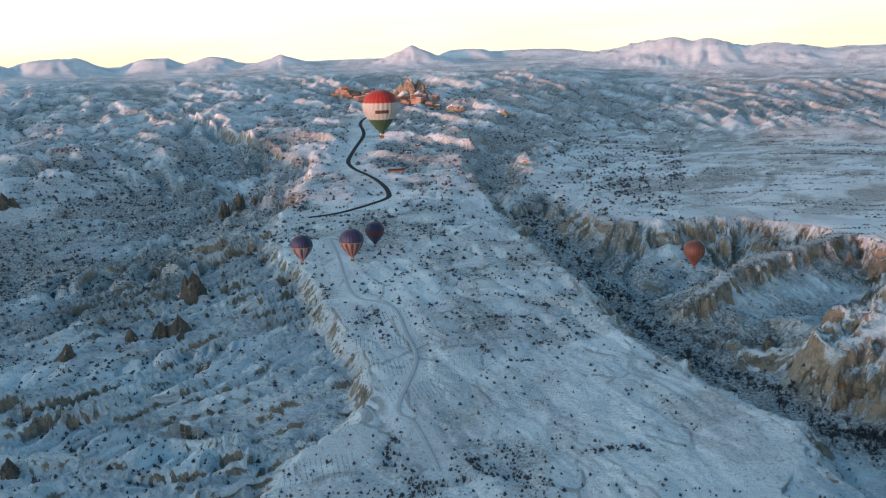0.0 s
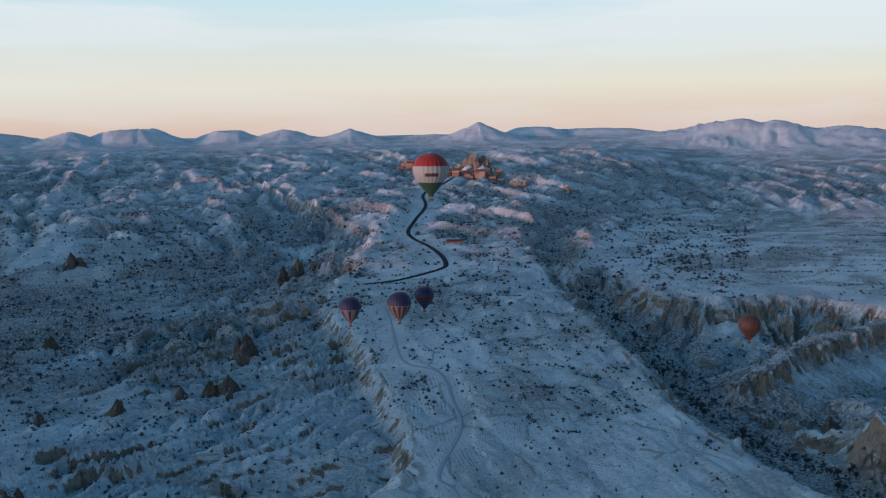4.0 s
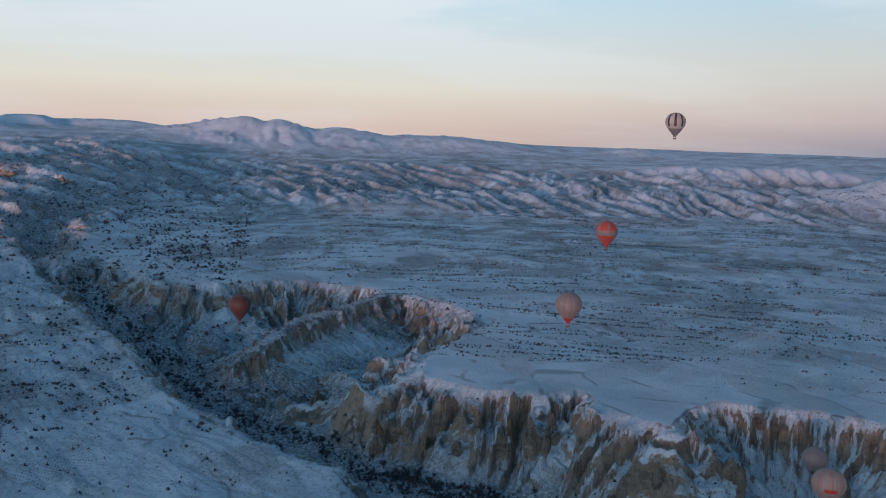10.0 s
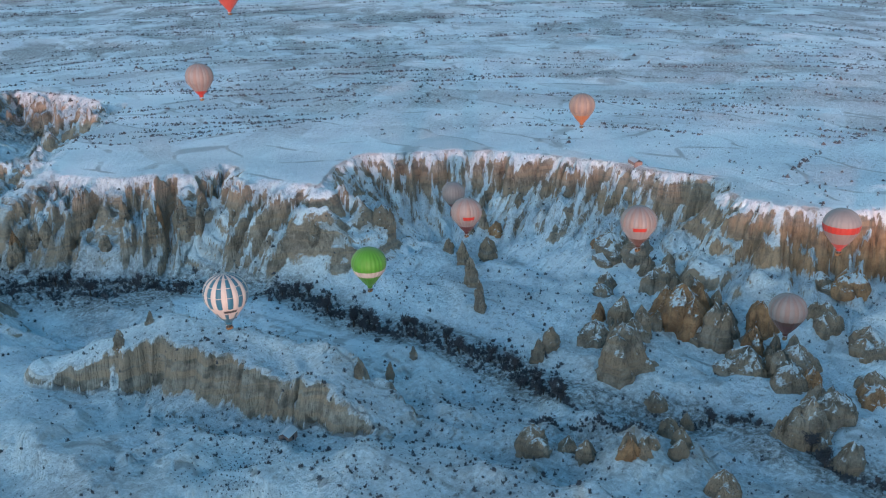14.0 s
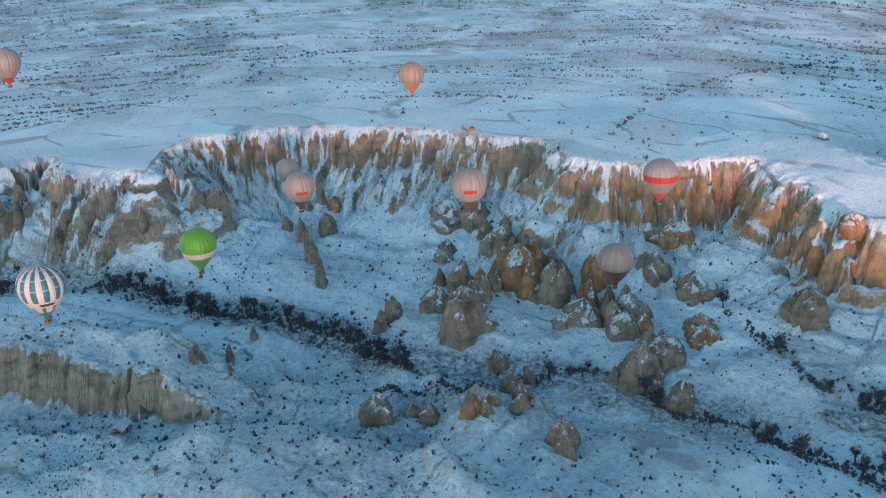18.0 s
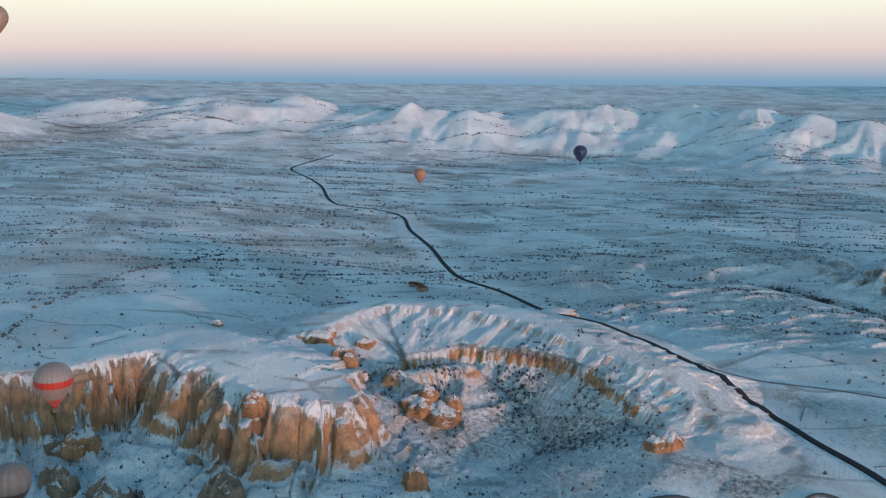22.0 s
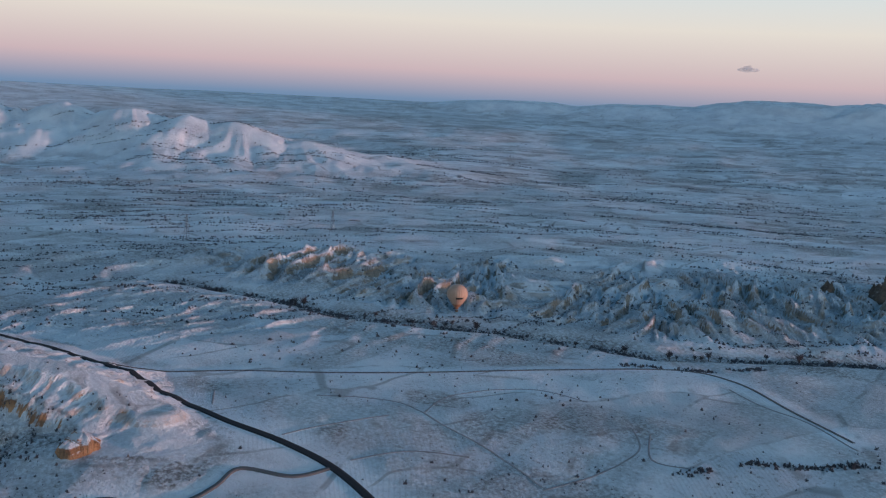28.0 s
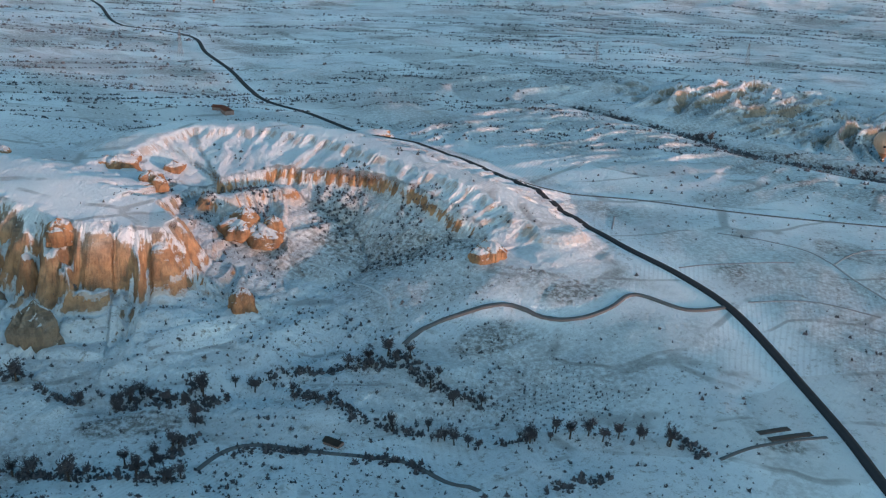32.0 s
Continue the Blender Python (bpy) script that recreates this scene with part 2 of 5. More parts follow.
    furrow = math_node(nt, "MULTIPLY", ranged(nt, furrow, 0.1, 0.9), math_node(nt, "MULTIPLY", level, ranged(nt, tone.outputs[1], 0.70, 0.82, 0.0, 0.12)))
    field = math_node(nt, "MULTIPLY", level, ranged(nt, tone.outputs[0], 0.66, 0.80, 0.0, 0.22))
    tint = mixed(nt, ranged(nt, patch, 0.35, 0.68), (0.88, 0.90, 0.93), (0.70, 0.72, 0.77))
    tint = mixed(nt, field, tint, (0.36, 0.31, 0.30))
    tint = mixed(nt, math_node(nt, "MAXIMUM", math_node(nt, "MULTIPLY", border, 0.5), furrow), tint, (0.17, 0.15, 0.14))
    weeds = noise_node(nt, 0.26, 9, 0.80)
    dust = mixed(nt, math_node(nt, "MULTIPLY", ranged(nt, weeds, 0.52, 0.64), math_node(nt, "MULTIPLY", ranged(nt, patch, 0.40, 0.58, 0.22, 1.0), math_node(nt, "SUBTRACT", 1.0, math_node(nt, "MULTIPLY", attr("clean"), 0.8)))), tint, (0.34, 0.32, 0.31))
    # the soil mask is earth and brush, plus gully shade as colour
    soil = mixed(nt, grain, (0.065, 0.052, 0.042), (0.18, 0.145, 0.12))
    snow = mixed(nt, math_node(nt, "MULTIPLY", attr("soil"), ranged(nt, fine, 0.36, 0.62, 0.2, 0.9)), dust, soil)
    nt.links.new(mixed(nt, bare, snow, rock), b.inputs["Base Color"])
    bumped(nt, b, math_node(nt, "ADD", fine, math_node(nt, "ADD", math_node(nt, "MULTIPLY", grain, 1.2), math_node(nt, "MULTIPLY", math_node(nt, "MULTIPLY", rib, ranged(nt, sep.outputs[2], 0.97, 0.88)), 0.9))), 0.85, 2.0)
    return m


def rock_material(name, warm, tone=1.0):
    m, nt, b = shader(name, 0.9)
    geo = nt.nodes.new("ShaderNodeNewGeometry")
    sep = nt.nodes.new("ShaderNodeSeparateXYZ")
    nt.links.new(geo.outputs["Normal"], sep.inputs[0])
    col, grain = rock_colour(nt, warm)
    fine = noise_node(nt, 0.5, 7, 0.7)
    cap = ranged(nt, math_node(nt, "ADD", sep.outputs[2], math_node(nt, "MULTIPLY", fine, 0.6)), 0.95, 1.12)
    # a tone below 1 mixes shade into the rock colour
    if tone < 1:
        col = mixed(nt, 1 - tone, col, (0.06, 0.05, 0.045))
    nt.links.new(mixed(nt, cap, col, (0.84, 0.86, 0.9)), b.inputs["Base Color"])
    bumped(nt, b, math_node(nt, "ADD", fine, math_node(nt, "MULTIPLY", grain, 2.0)), 1.0, 2.5)
    return m


GROUND = ground_material()
TUFF_PALE = rock_material("pale_tuff", 0.08)
# darker copy of the tuff, with the cones' shade in its colour
TUFF_SHADED = rock_material("shade_darkened_tuff", 0.1, 0.45)
TUFF_TAN = rock_material("tan_tuff", 0.12)
TUFF_RED = rock_material("orange_tuff", 0.95)
ASPHALT = plain("wet_asphalt", (0.032, 0.033, 0.038), 0.95, 0, 0.3, 0.2)
DIRT = plain("frozen_dirt_track", (0.135, 0.125, 0.125), 0.9, 0, 0.4, 0.15)
BANK = plain("earthy_field_bank", (0.30, 0.28, 0.285), 0.9, 0, 0.4, 0.1)
PATH = plain("packed_snow_track", (0.50, 0.51, 0.54), 0.8, 0, 0.25, 0.2)
TWIG = plain("bare_twigs", (0.082, 0.076, 0.086), 0.95, 0, 0.35, 0.2)
BUSH = plain("dark_brush", (0.092, 0.09, 0.102), 0.95, 0, 0.4, 0.05)
BARK = plain("bark", (0.06, 0.045, 0.035), 0.95, 0, 0.3, 1.0)
SOIL = plain("ploughed_soil", (0.075, 0.062, 0.056), 0.95, 0, 0.35, 0.3)
GALVANISED = plain("weathered_steel_lattice", (0.16, 0.16, 0.17), 0.9, 0, 0.2, 1.0)


# ---- terrain ----
def lattice(ix, iy, seed):
    h = (ix.astype(np.int64) * 374761393 + iy.astype(np.int64) * 668265263 + seed * 1442695041) & 0xFFFFFFFF
    h = ((h ^ (h >> 13)) * 1274126177) & 0xFFFFFFFF
    h = h ^ (h >> 16)
    return (h & 0xFFFF) / 65535.0


def vnoise(x, y, seed=0):
    """Smooth noise from 0 to 1."""
    x0, y0 = np.floor(x), np.floor(y)
    fx, fy = x - x0, y - y0
    fx, fy = fx * fx * fx * (fx * (fx * 6 - 15) + 10), fy * fy * fy * (fy * (fy * 6 - 15) + 10)
    a, b = lattice(x0, y0, seed), lattice(x0 + 1, y0, seed)
    c, d = lattice(x0, y0 + 1, seed), lattice(x0 + 1, y0 + 1, seed)
    return (a * (1 - fx) + b * fx) * (1 - fy) + (c * (1 - fx) + d * fx) * fy


def fbm(x, y, size, octaves=4, seed=0, gain=0.5):
    total, amp, norm = 0.0, 1.0, 0.0
    for o in range(octaves):
        k = 2.03 ** o / size
        ca, sa = math.cos(o * 1.3 + seed), math.sin(o * 1.3 + seed)
        total = total + amp * (vnoise((x * ca - y * sa) * k + 17 * o, (x * sa + y * ca) * k, seed + o) * 2 - 1)
        norm += amp
        amp *= gain
    return total / norm


def ridged(x, y, size, octaves=3, seed=0, gain=0.5):
    total, amp, norm = 0.0, 1.0, 0.0
    for o in range(octaves):
        k = 2.1 ** o / size
        ca, sa = math.cos(o * 0.9 + seed), math.sin(o * 0.9 + seed)
        n = 1 - np.abs(vnoise((x * ca - y * sa) * k, (x * sa + y * ca) * k + 31 * o, seed + 7 * o) * 2 - 1)
        total = total + amp * n
        norm += amp
        amp *= gain
    return total / norm


def comb(s, d, size, octaves=3, seed=0, gain=0.55):
    """Sharp spurs and gullies that run down from a line: s along it, d away from it. 1 on a spur, 0 in a gully."""
    total, amp, norm = 0.0, 1.0, 0.0
    for o in range(octaves):
        lam = size / 2.3 ** o
        bend = vnoise(s / (lam * 2.6) + 9 * o, d / (lam * 3.2), seed + 3 * o) * 2 - 1
        wave = s / lam + 0.85 * bend + 0.35 * (vnoise(s / lam * 1.7, d / (lam * 1.1), seed + 40 + o) * 2 - 1)
        total = total + amp * np.abs(((wave % 1) - 0.5) * 2) * (0.55 + 0.9 * vnoise(s / (lam * 1.9), d / (lam * 2.5), seed + 60 + o))
        norm += amp
        amp *= gain
    return total / norm


def smooth(a, b, v):
    t = np.clip((v - a) / (b - a), 0, 1)
    return t * t * (3 - 2 * t)


def along(x, y, line, closed=False):
    """Distance to a line, the way along it, and the value that its points carry (third number, or 0)."""
    best = np.full(x.shape, 1e9)
    way, val = np.zeros(x.shape), np.zeros(x.shape)
    pts = list(line) + ([line[0]] if closed else [])
    run = 0.0
    for p, q in zip(pts, pts[1:]):
        dx, dy = q[0] - p[0], q[1] - p[1]
        L2 = dx * dx + dy * dy + 1e-9
        t = np.clip(((x - p[0]) * dx + (y - p[1]) * dy) / L2, 0, 1)
        d = np.hypot(x - p[0] - t * dx, y - p[1] - t * dy)
        near = d < best
        L = math.sqrt(L2)
        best = np.where(near, d, best)
        way = np.where(near, run + t * L, way)
        if len(p) > 2:
            val = np.where(near, p[2] + t * (q[2] - p[2]), val)
        run += L
    return best, way, val


def inside(x, y, poly):
    res = np.zeros(x.shape, bool)
    for p, q in zip(poly, poly[1:] + poly[:1]):
        if p[1] == q[1]:
            continue
        cross = (p[1] > y) != (q[1] > y)
        res ^= cross & (x < (q[0] - p[0]) * (y - p[1]) / (q[1] - p[1]) + p[0])
    return res


# rim of the eastern plateau, from the canyon's head round the bays to the red cliffs
RIM = [(268, 2020), (176, 1710), (86, 1350), (146, 1451), (193, 1327), (215, 1231), (272, 1197), (324, 1209), (377, 1213), (421, 1159), (457, 1084),
       (493, 989), (501, 894), (457, 839), (396, 792), (336, 711), (365, 660), (401, 636), (442, 636), (431, 579), (447, 531),
       (488, 561), (521, 570), (550, 548), (579, 521), (597, 493), (610, 456), (622, 406), (623, 363), (636, 315), (604, 300), (598, 280),
       (600, 262), (611, 243), (624, 226), (642, 206), (655, 187), (634, 168), (622, 158), (623, 138), (606, 120), (594, 103), (590, 90), (597, 82), (590, 72), (588, 58), (600, 48),
       (628, 60), (658, 60), (690, 45), (697, 17), (702, -12), (690, -45), (671, -80), (644, -105), (622, -118), (605, -129), (588, -130), (575, -118)]
# gentle edges: hill behind the amphitheatre, fields by the road, ground under the start, slope of the middle spur
SOFT = [(575, -118, 110), (555, -135, 110), (545, -160, 110), (510, -185, 110), (455, -195, 110), (400, -190, 110), (350, -180, 110), (310, -120, 110), (310, 0, 110), (300, 100, 110), (285, 190, 110), (250, 280, 110), (205, 350, 110), (185, 440, 110), (190, 520, 110), (225, 575, 40), (216, 603, 40), (189, 666, 40), (169, 733, 40), (139, 820, 40), (119, 985, 40), (89, 1149, 40), (60, 1340, 40), (18, 1625, 40), (60, 2050, 60), (268, 2020, 60)]
# western edge of the middle spur and the valley beyond it
WEST = [(-190, 330), (-130, 480), (-112, 545), (-96, 592), (-66, 636), (-60, 686), (-67, 741), (-80, 804), (-117, 896), (-136, 991), (-165, 1065), (-217, 1165), (-219, 1357), (-225, 1705), (-385, 2064), (-591, 2393), (-1001, 3252)]
WEST_FAR = [(-1001, 3252), (-683, 2013), (-740, 1683), (-903, 1821), (-1300, 2015), (-1500, 900), (-900, -200), (-190, 330)]
# crests: place and height along them
CREST_HILL = [(712, 118, -2), (734, 95, 1), (757, 73, 6), (775, 45, 9), (767, -10, 10), (738, -58, 8), (690, -100, 3), (644, -142, -4), (590, -172, -16)]
CREST_RED = [(636, 262, 4), (650, 225, 5), (690, 190, 6), (668, 150, 5), (642, 120, 2), (616, 88, -3), (612, 62, -6)]
CREST_KNOLL = [(664, 31, -10), (664, 21, -12), (675, 7, -12), (676, -15, -11)]
CREST_SPUR = [(449, 1070, 8), (380, 1014, 6), (325, 975, 3), (280, 935, 0), (250, 897, -6), (222, 884, -16)]
CREST_NOSE = [(336, 711, 7), (300, 700, -4), (262, 690, -28)]
CREST_MESA = [(222, 472, -32), (246, 453, -22), (268, 440, -15), (277, 415, -15), (288, 385, -16), (300, 350, -19), (303, 328, -26), (306, 296, -42)]
ROAD_EAST = [(290, -210), (339, -219), (378, -227), (437, -235), (490, -236), (531, -226), (570, -211), (602, -203), (636, -191), (700, -172), (746, -152), (800, -124), (825, -108), (880, -84), (946, -56),
             (1010, -20), (1076, -5), (1198, 14), (1317, 41), (1435, 57), (1495, 100), (1547, 168), (1787, 219), (2092, 316), (2329, 254)]
ROAD_WEST = [(-191, 1298), (-151, 1323), (-114, 1370), (-91, 1409), (-88, 1444), (-103, 1519), (-132, 1600), (-162, 1667), (-178, 1748), (-179, 1892), (-177, 2096), (-201, 2334), (-160, 2600), (-130, 2900)]
TRACK_SPUR = [(-10, 560), (-27, 631), (-40, 657), (-29, 747), (-38, 806), (-56, 888), (-92, 921), (-110, 988), (-127, 1082), (-146, 1168)]
TRACK_FARM = [(493, -233), (495, -212), (515, -192), (505, -174), (501, -154), (509, -138), (522, -125), (524, -106), (519, -86), (512, -73), (504, -64)]
TRACK_FIELD = [(700, -176), (680, -215), (661, -260), (626, -316), (591, -388), (558, -467), (519, -545), (478, -559), (417, -538), (362, -519)]
STREAM = [(75, 1867, 20), (113, 1399, -10), (155, 1117, -30), (180, 992, -38), (194, 808, -42), (239, 738, -45), (265, 650, -46), (303, 590, -47), (357, 547, -48), (386, 499, -48),
          (390, 416, -49), (407, 365, -50), (398, 290, -50), (403, 238, -50), (433, 200, -50), (423, 166, -50), (421, 145, -50), (440, 60, -50), (420, -20, -49), (400, -60, -49)]
RIVER = [(1000, -330), (868, -395), (782, -418), (729, -460), (686, -508), (610, -549), (563, -571), (519, -650), (460, -733), (380, -850)]
# far heights: bearing, range, height over the plain there, half width across, half depth, sharpness
PEAKS_NW = [
    (-29, 4350, 62, 360, 240, 1.3), (-25, 4300, 66, 230, 200, 1.2), (-21.7, 4350, 62, 230, 200, 2.3), (-16.4, 4400, 52, 170, 180, 2.0),
    (-13.3, 4350, 58, 230, 200, 1.6), (-9.4, 4300, 64, 220, 200, 1.15), (-1.8, 4300, 86, 210, 180, 1.25), (-4.5, 4350, 30, 300, 200, 1.6), (1.6, 4500, 46, 190, 160, 2.3),
    (5, 4600, 30, 480, 160, 2.4), (13.2, 4300, 112, 430, 380, 1.5), (15, 4320, 104, 300, 380, 1.8), (18.5, 4350, 76, 480, 380, 1.8), (24, 4400, 45, 500, 350, 2),
    (35.7, 4400, 22, 160, 160, 2), (41, 3500, 30, 420, 260, 2.2), (45.2, 3500, 42, 300, 240, 2.2), (52.4, 3000, 80, 330, 260, 2.0)]
PEAKS_N = [
    (63.2, 2700, 92, 240, 240, 1.8), (60, 2850, 51, 280, 220, 1.5), (72, 3000, 69, 380, 260, 1.6), (81.8, 2950, 108, 330, 260, 1.5),
    (88.2, 2750, 108, 230, 260, 1.3), (91.6, 2700, 95, 240, 260, 1.6), (99.3, 2750, 102, 210, 260, 1.5), (101.9, 2700, 92, 130, 200, 1.2),
    (104.6, 2700, 97, 170, 220, 1.6), (110.5, 2500, 105, 300, 330, 1.4), 
    (130, 4500, 42, 500, 200, 2), (138, 4500, 50, 600, 300, 2), (145, 4450, 92, 620, 420, 2.0), (151, 4400, 108, 620, 420, 2.0), (103, 2800, 72, 420, 300, 2.2), (108, 2650, 74, 330, 330, 2.0), (115, 2450, 40, 330, 300, 1.8),
    (80, 2950, 78, 520, 330, 2.0), (90, 2850, 84, 520, 330, 2.0), (98, 2800, 88, 480, 330, 2.0), (104.2, 2700, 112, 260, 320, 1.7), (107.6, 2600, 112, 260, 320, 1.8), (113, 2480, 92, 360, 300, 1.5), (117, 2420, 62, 380, 280, 1.5), (122.5, 2350, 26, 380, 260, 1.6)]
PEAKS_E = [
    (156, 4400, 116, 620, 420, 2.0), (161, 4400, 112, 620, 420, 2.0)]
PEAKS = PEAKS_NW + PEAKS_N + PEAKS_E


# unseen ridges, added to cut the low sun off the valley
SHADE = [(-1720, 250), (-1820, 2300)]
SHADE_SOUTH = [(-420, -1750), (300, -2900)]
PLOTS_AND_SHADE = [
    (546, -345, 26, 16, 0.3, 0.6), (492, -357, 34, 26, 0.9, 0.45), (666, -339, 70, 22, 1.9, 0.45), (521, -244, 30, 10, 2.2, 0.4),
    (502, -115, 34, 14, 1.9, 0.6), (526, -160, 26, 10, 1.9, 0.5), (374, -200, 14, 4, 1.2, 0.9), (369, -199, 14, 3, 1.2, 0.9),
    (456, 65, 22, 9, 1.6, 0.7), (1213, 381, 60, 14, 1.6, 0.5), (1412, 851, 80, 26, 0.9, 0.8), (1404, 738, 60, 20, 0.9, 0.8),
    # the two patches at y -165 hold earth and the hill flank's shade
    (-190, 1445, 40, 30, 0, 0.3), (640, -165, 75, 30, 0.35, 0.55), (560, -165, 60, 34, 0.2, 0.45), (650, -40, 95, 60, 1.2, 0.34), (560, -95, 70, 45, 0.4, 0.34), (610, 20, 60, 40, 0.8, 0.25)]
EDGES = [
    [(591, -279), (556, -317), (505, -319), (465, -322), (420, -321)],
    [(530, -321), (550, -357), (537, -410), (497, -429)],
    [(445, -416), (421, -395), (415, -357), (418, -319)],
    [(541, -229), (541, -252), (536, -299)],
    [(434, -419), (409, -393), (391, -403)],
    [(469, -540), (434, -530), (398, -527), (352, -507)],
    [(496, -248), (488, -280), (466, -307)],
    [(633, -227), (605, -214)],
]


def run_to(line, x, y):
    """The way along a line to the point given."""
    total = 0.0
    for p, q in zip(line, line[1:]):
        if (p[0], p[1]) == (x, y):
            return total
        total += math.hypot(q[0] - p[0], q[1] - p[1])
    return total


RED_S, BAND_S, BAY_S = run_to(RIM, 611, 243), run_to(RIM, 600, 48), run_to(RIM, 447, 531)


def flatten(line, x, y, width):
    return 1 - smooth(width, width * 3.5, along(x, y, line)[0])


def crest(z, x, y, line, top, drop, foot, ribs, seed, wall=12.0):
    """Raise a ridge along a line: a flat top, a wall of that drop, then a skirt down to the foot."""
    d0, s0, h0 = along(x, y, line)
    out, hit, ways = z.copy(), np.zeros(z.shape, bool), (s0, d0)
    m = d0 < 170
    if m.any():
        d, s, h, x, y, zm = d0[m], s0[m], h0[m], x[m], y[m], z[m]
        fade = 1 - smooth(top + wall, top + wall * 4, d)
        d = d + fade * ribs * (0.45 - comb(s + 6 * fbm(x, y, 30, 2, seed), d, 20, 2, seed)) * 1.5 + 2.5 * fbm(x, y, 24, 3, seed + 1)
        fall = drop * smooth(top, top + wall, d) + np.clip(d - top - wall * 0.5, 0, None) * foot
        rise = h - fall
        rise = rise + smooth(top * 0.6, top + 8, d) * (1 - smooth(40, 95, d)) * (comb(s + 9 * fbm(x, y, 40, 3, seed + 2), d, 19, 3, seed + 3, 0.6) - 0.45) * ribs * 0.75
        out[m] = np.maximum(zm, rise)
        hit[m] = (rise >= zm - 1.0) & (d > top * 0.8)
    return out, hit, ways


def where_on(mask, shape_of, fn, *args):
    """Work a field out only where the mask holds; nothing elsewhere."""
    out = np.zeros(shape_of.shape)
    if mask.any():
        out[mask] = fn(*(a[mask] for a in args))
    return out


def canyon(x, y, dc, sc, ds, ss, ws):
    """Wall, depth and relief of the canyon and the bays below the rim."""
    warp = 14 * fbm(x, y, 60, 4, 41)
    huge = vnoise(sc / 130, dc * 0, 40)
    big = ridged(sc + warp, dc * 0.12, 58, 2, 42, 0.5)
    small = comb(sc + warp * 0.6, dc, 21, 3, 45, 0.6)
    large = comb(sc + warp, dc, 64, 3, 46, 0.6)
    tail = smooth(BAND_S - 40, BAND_S + 60, sc)
    red = smooth(RED_S - 70, RED_S + 10, sc) * (1 - tail)
    fine = comb(sc + warp * 0.3, dc, 8.5, 2, 47, 0.6)
    jag = dc + (0.62 - big) * 9 + (0.45 - small) * (8 - 4 * tail) + (0.45 - fine) * 2.2 * (1 - 0.6 * tail) + 4 * fbm(x, y, 80, 4, 43) - 2
    spread = (13 + 12 * huge + 9 * small) * (1 - tail) + 7 * tail + 7 * red
    left = 1 - smooth(BAY_S - 50, BAY_S + 40, sc)
    share = (0.40 + 0.14 * huge - 0.13 * left) * (1 - tail) + 0.22 * tail + 0.26 * red
    wall = smooth(-2, spread, jag) * share + smooth(spread * 0.6, 75, jag) * (0.80 - share) + smooth(20, 150, dc) * 0.20
    soft = smooth(0, 1, (ds + 10 * (0.6 - ridged(ss, ds * 0.2, 34, 3, 49)) * smooth(0, 10, ds) + 6 * fbm(x, y, 40, 3, 50)) / np.maximum(ws, 20))
    cut = np.minimum(wall, soft)
    apron = smooth(2, 16, jag) * (1 - smooth(40, 110, dc)) * soft * (1 - 0.85 * tail)
    floor = -50 + 58 * smooth(950, 1900, y) + 5 * fbm(x, y, 80, 4, 44) + (ridged(x, y, 38, 3, 48) - 0.6) * 7 * smooth(10, 40, ds) + (ridged(x, y, 70, 3, 46) - 0.55) * 13 * smooth(40, 120, dc) * (1 - smooth(430, 560, x - y * 0.4)) * 0.8 + (large - 0.45) * 34 * smooth(560, 760, y) * smooth(12, 45, dc)
    left = 1 - smooth(BAY_S - 50, BAY_S + 40, sc)
    extra = apron * (1 + 0.8 * left) * ((small - 0.45) * 9 + (fine - 0.45) * 2.5 + (large - 0.45) * 10 * (1 - red) + (ridged(x, y, 30, 4, 47, 0.6) - 0.6) * 4)
    # gullies down the slope of the middle spur
    bank = smooth(0.04, 0.3, soft) * (1 - smooth(0.95, 1.0, soft) * 0.5) * smooth(470, 600, y) * (1 - smooth(30, 90, ds))
    extra = extra + bank * (comb(ss + warp, ds, 46, 3, 52, 0.6) - 0.5) * 24
    return wall, cut, soft, floor, extra, sc + warp * 0.6


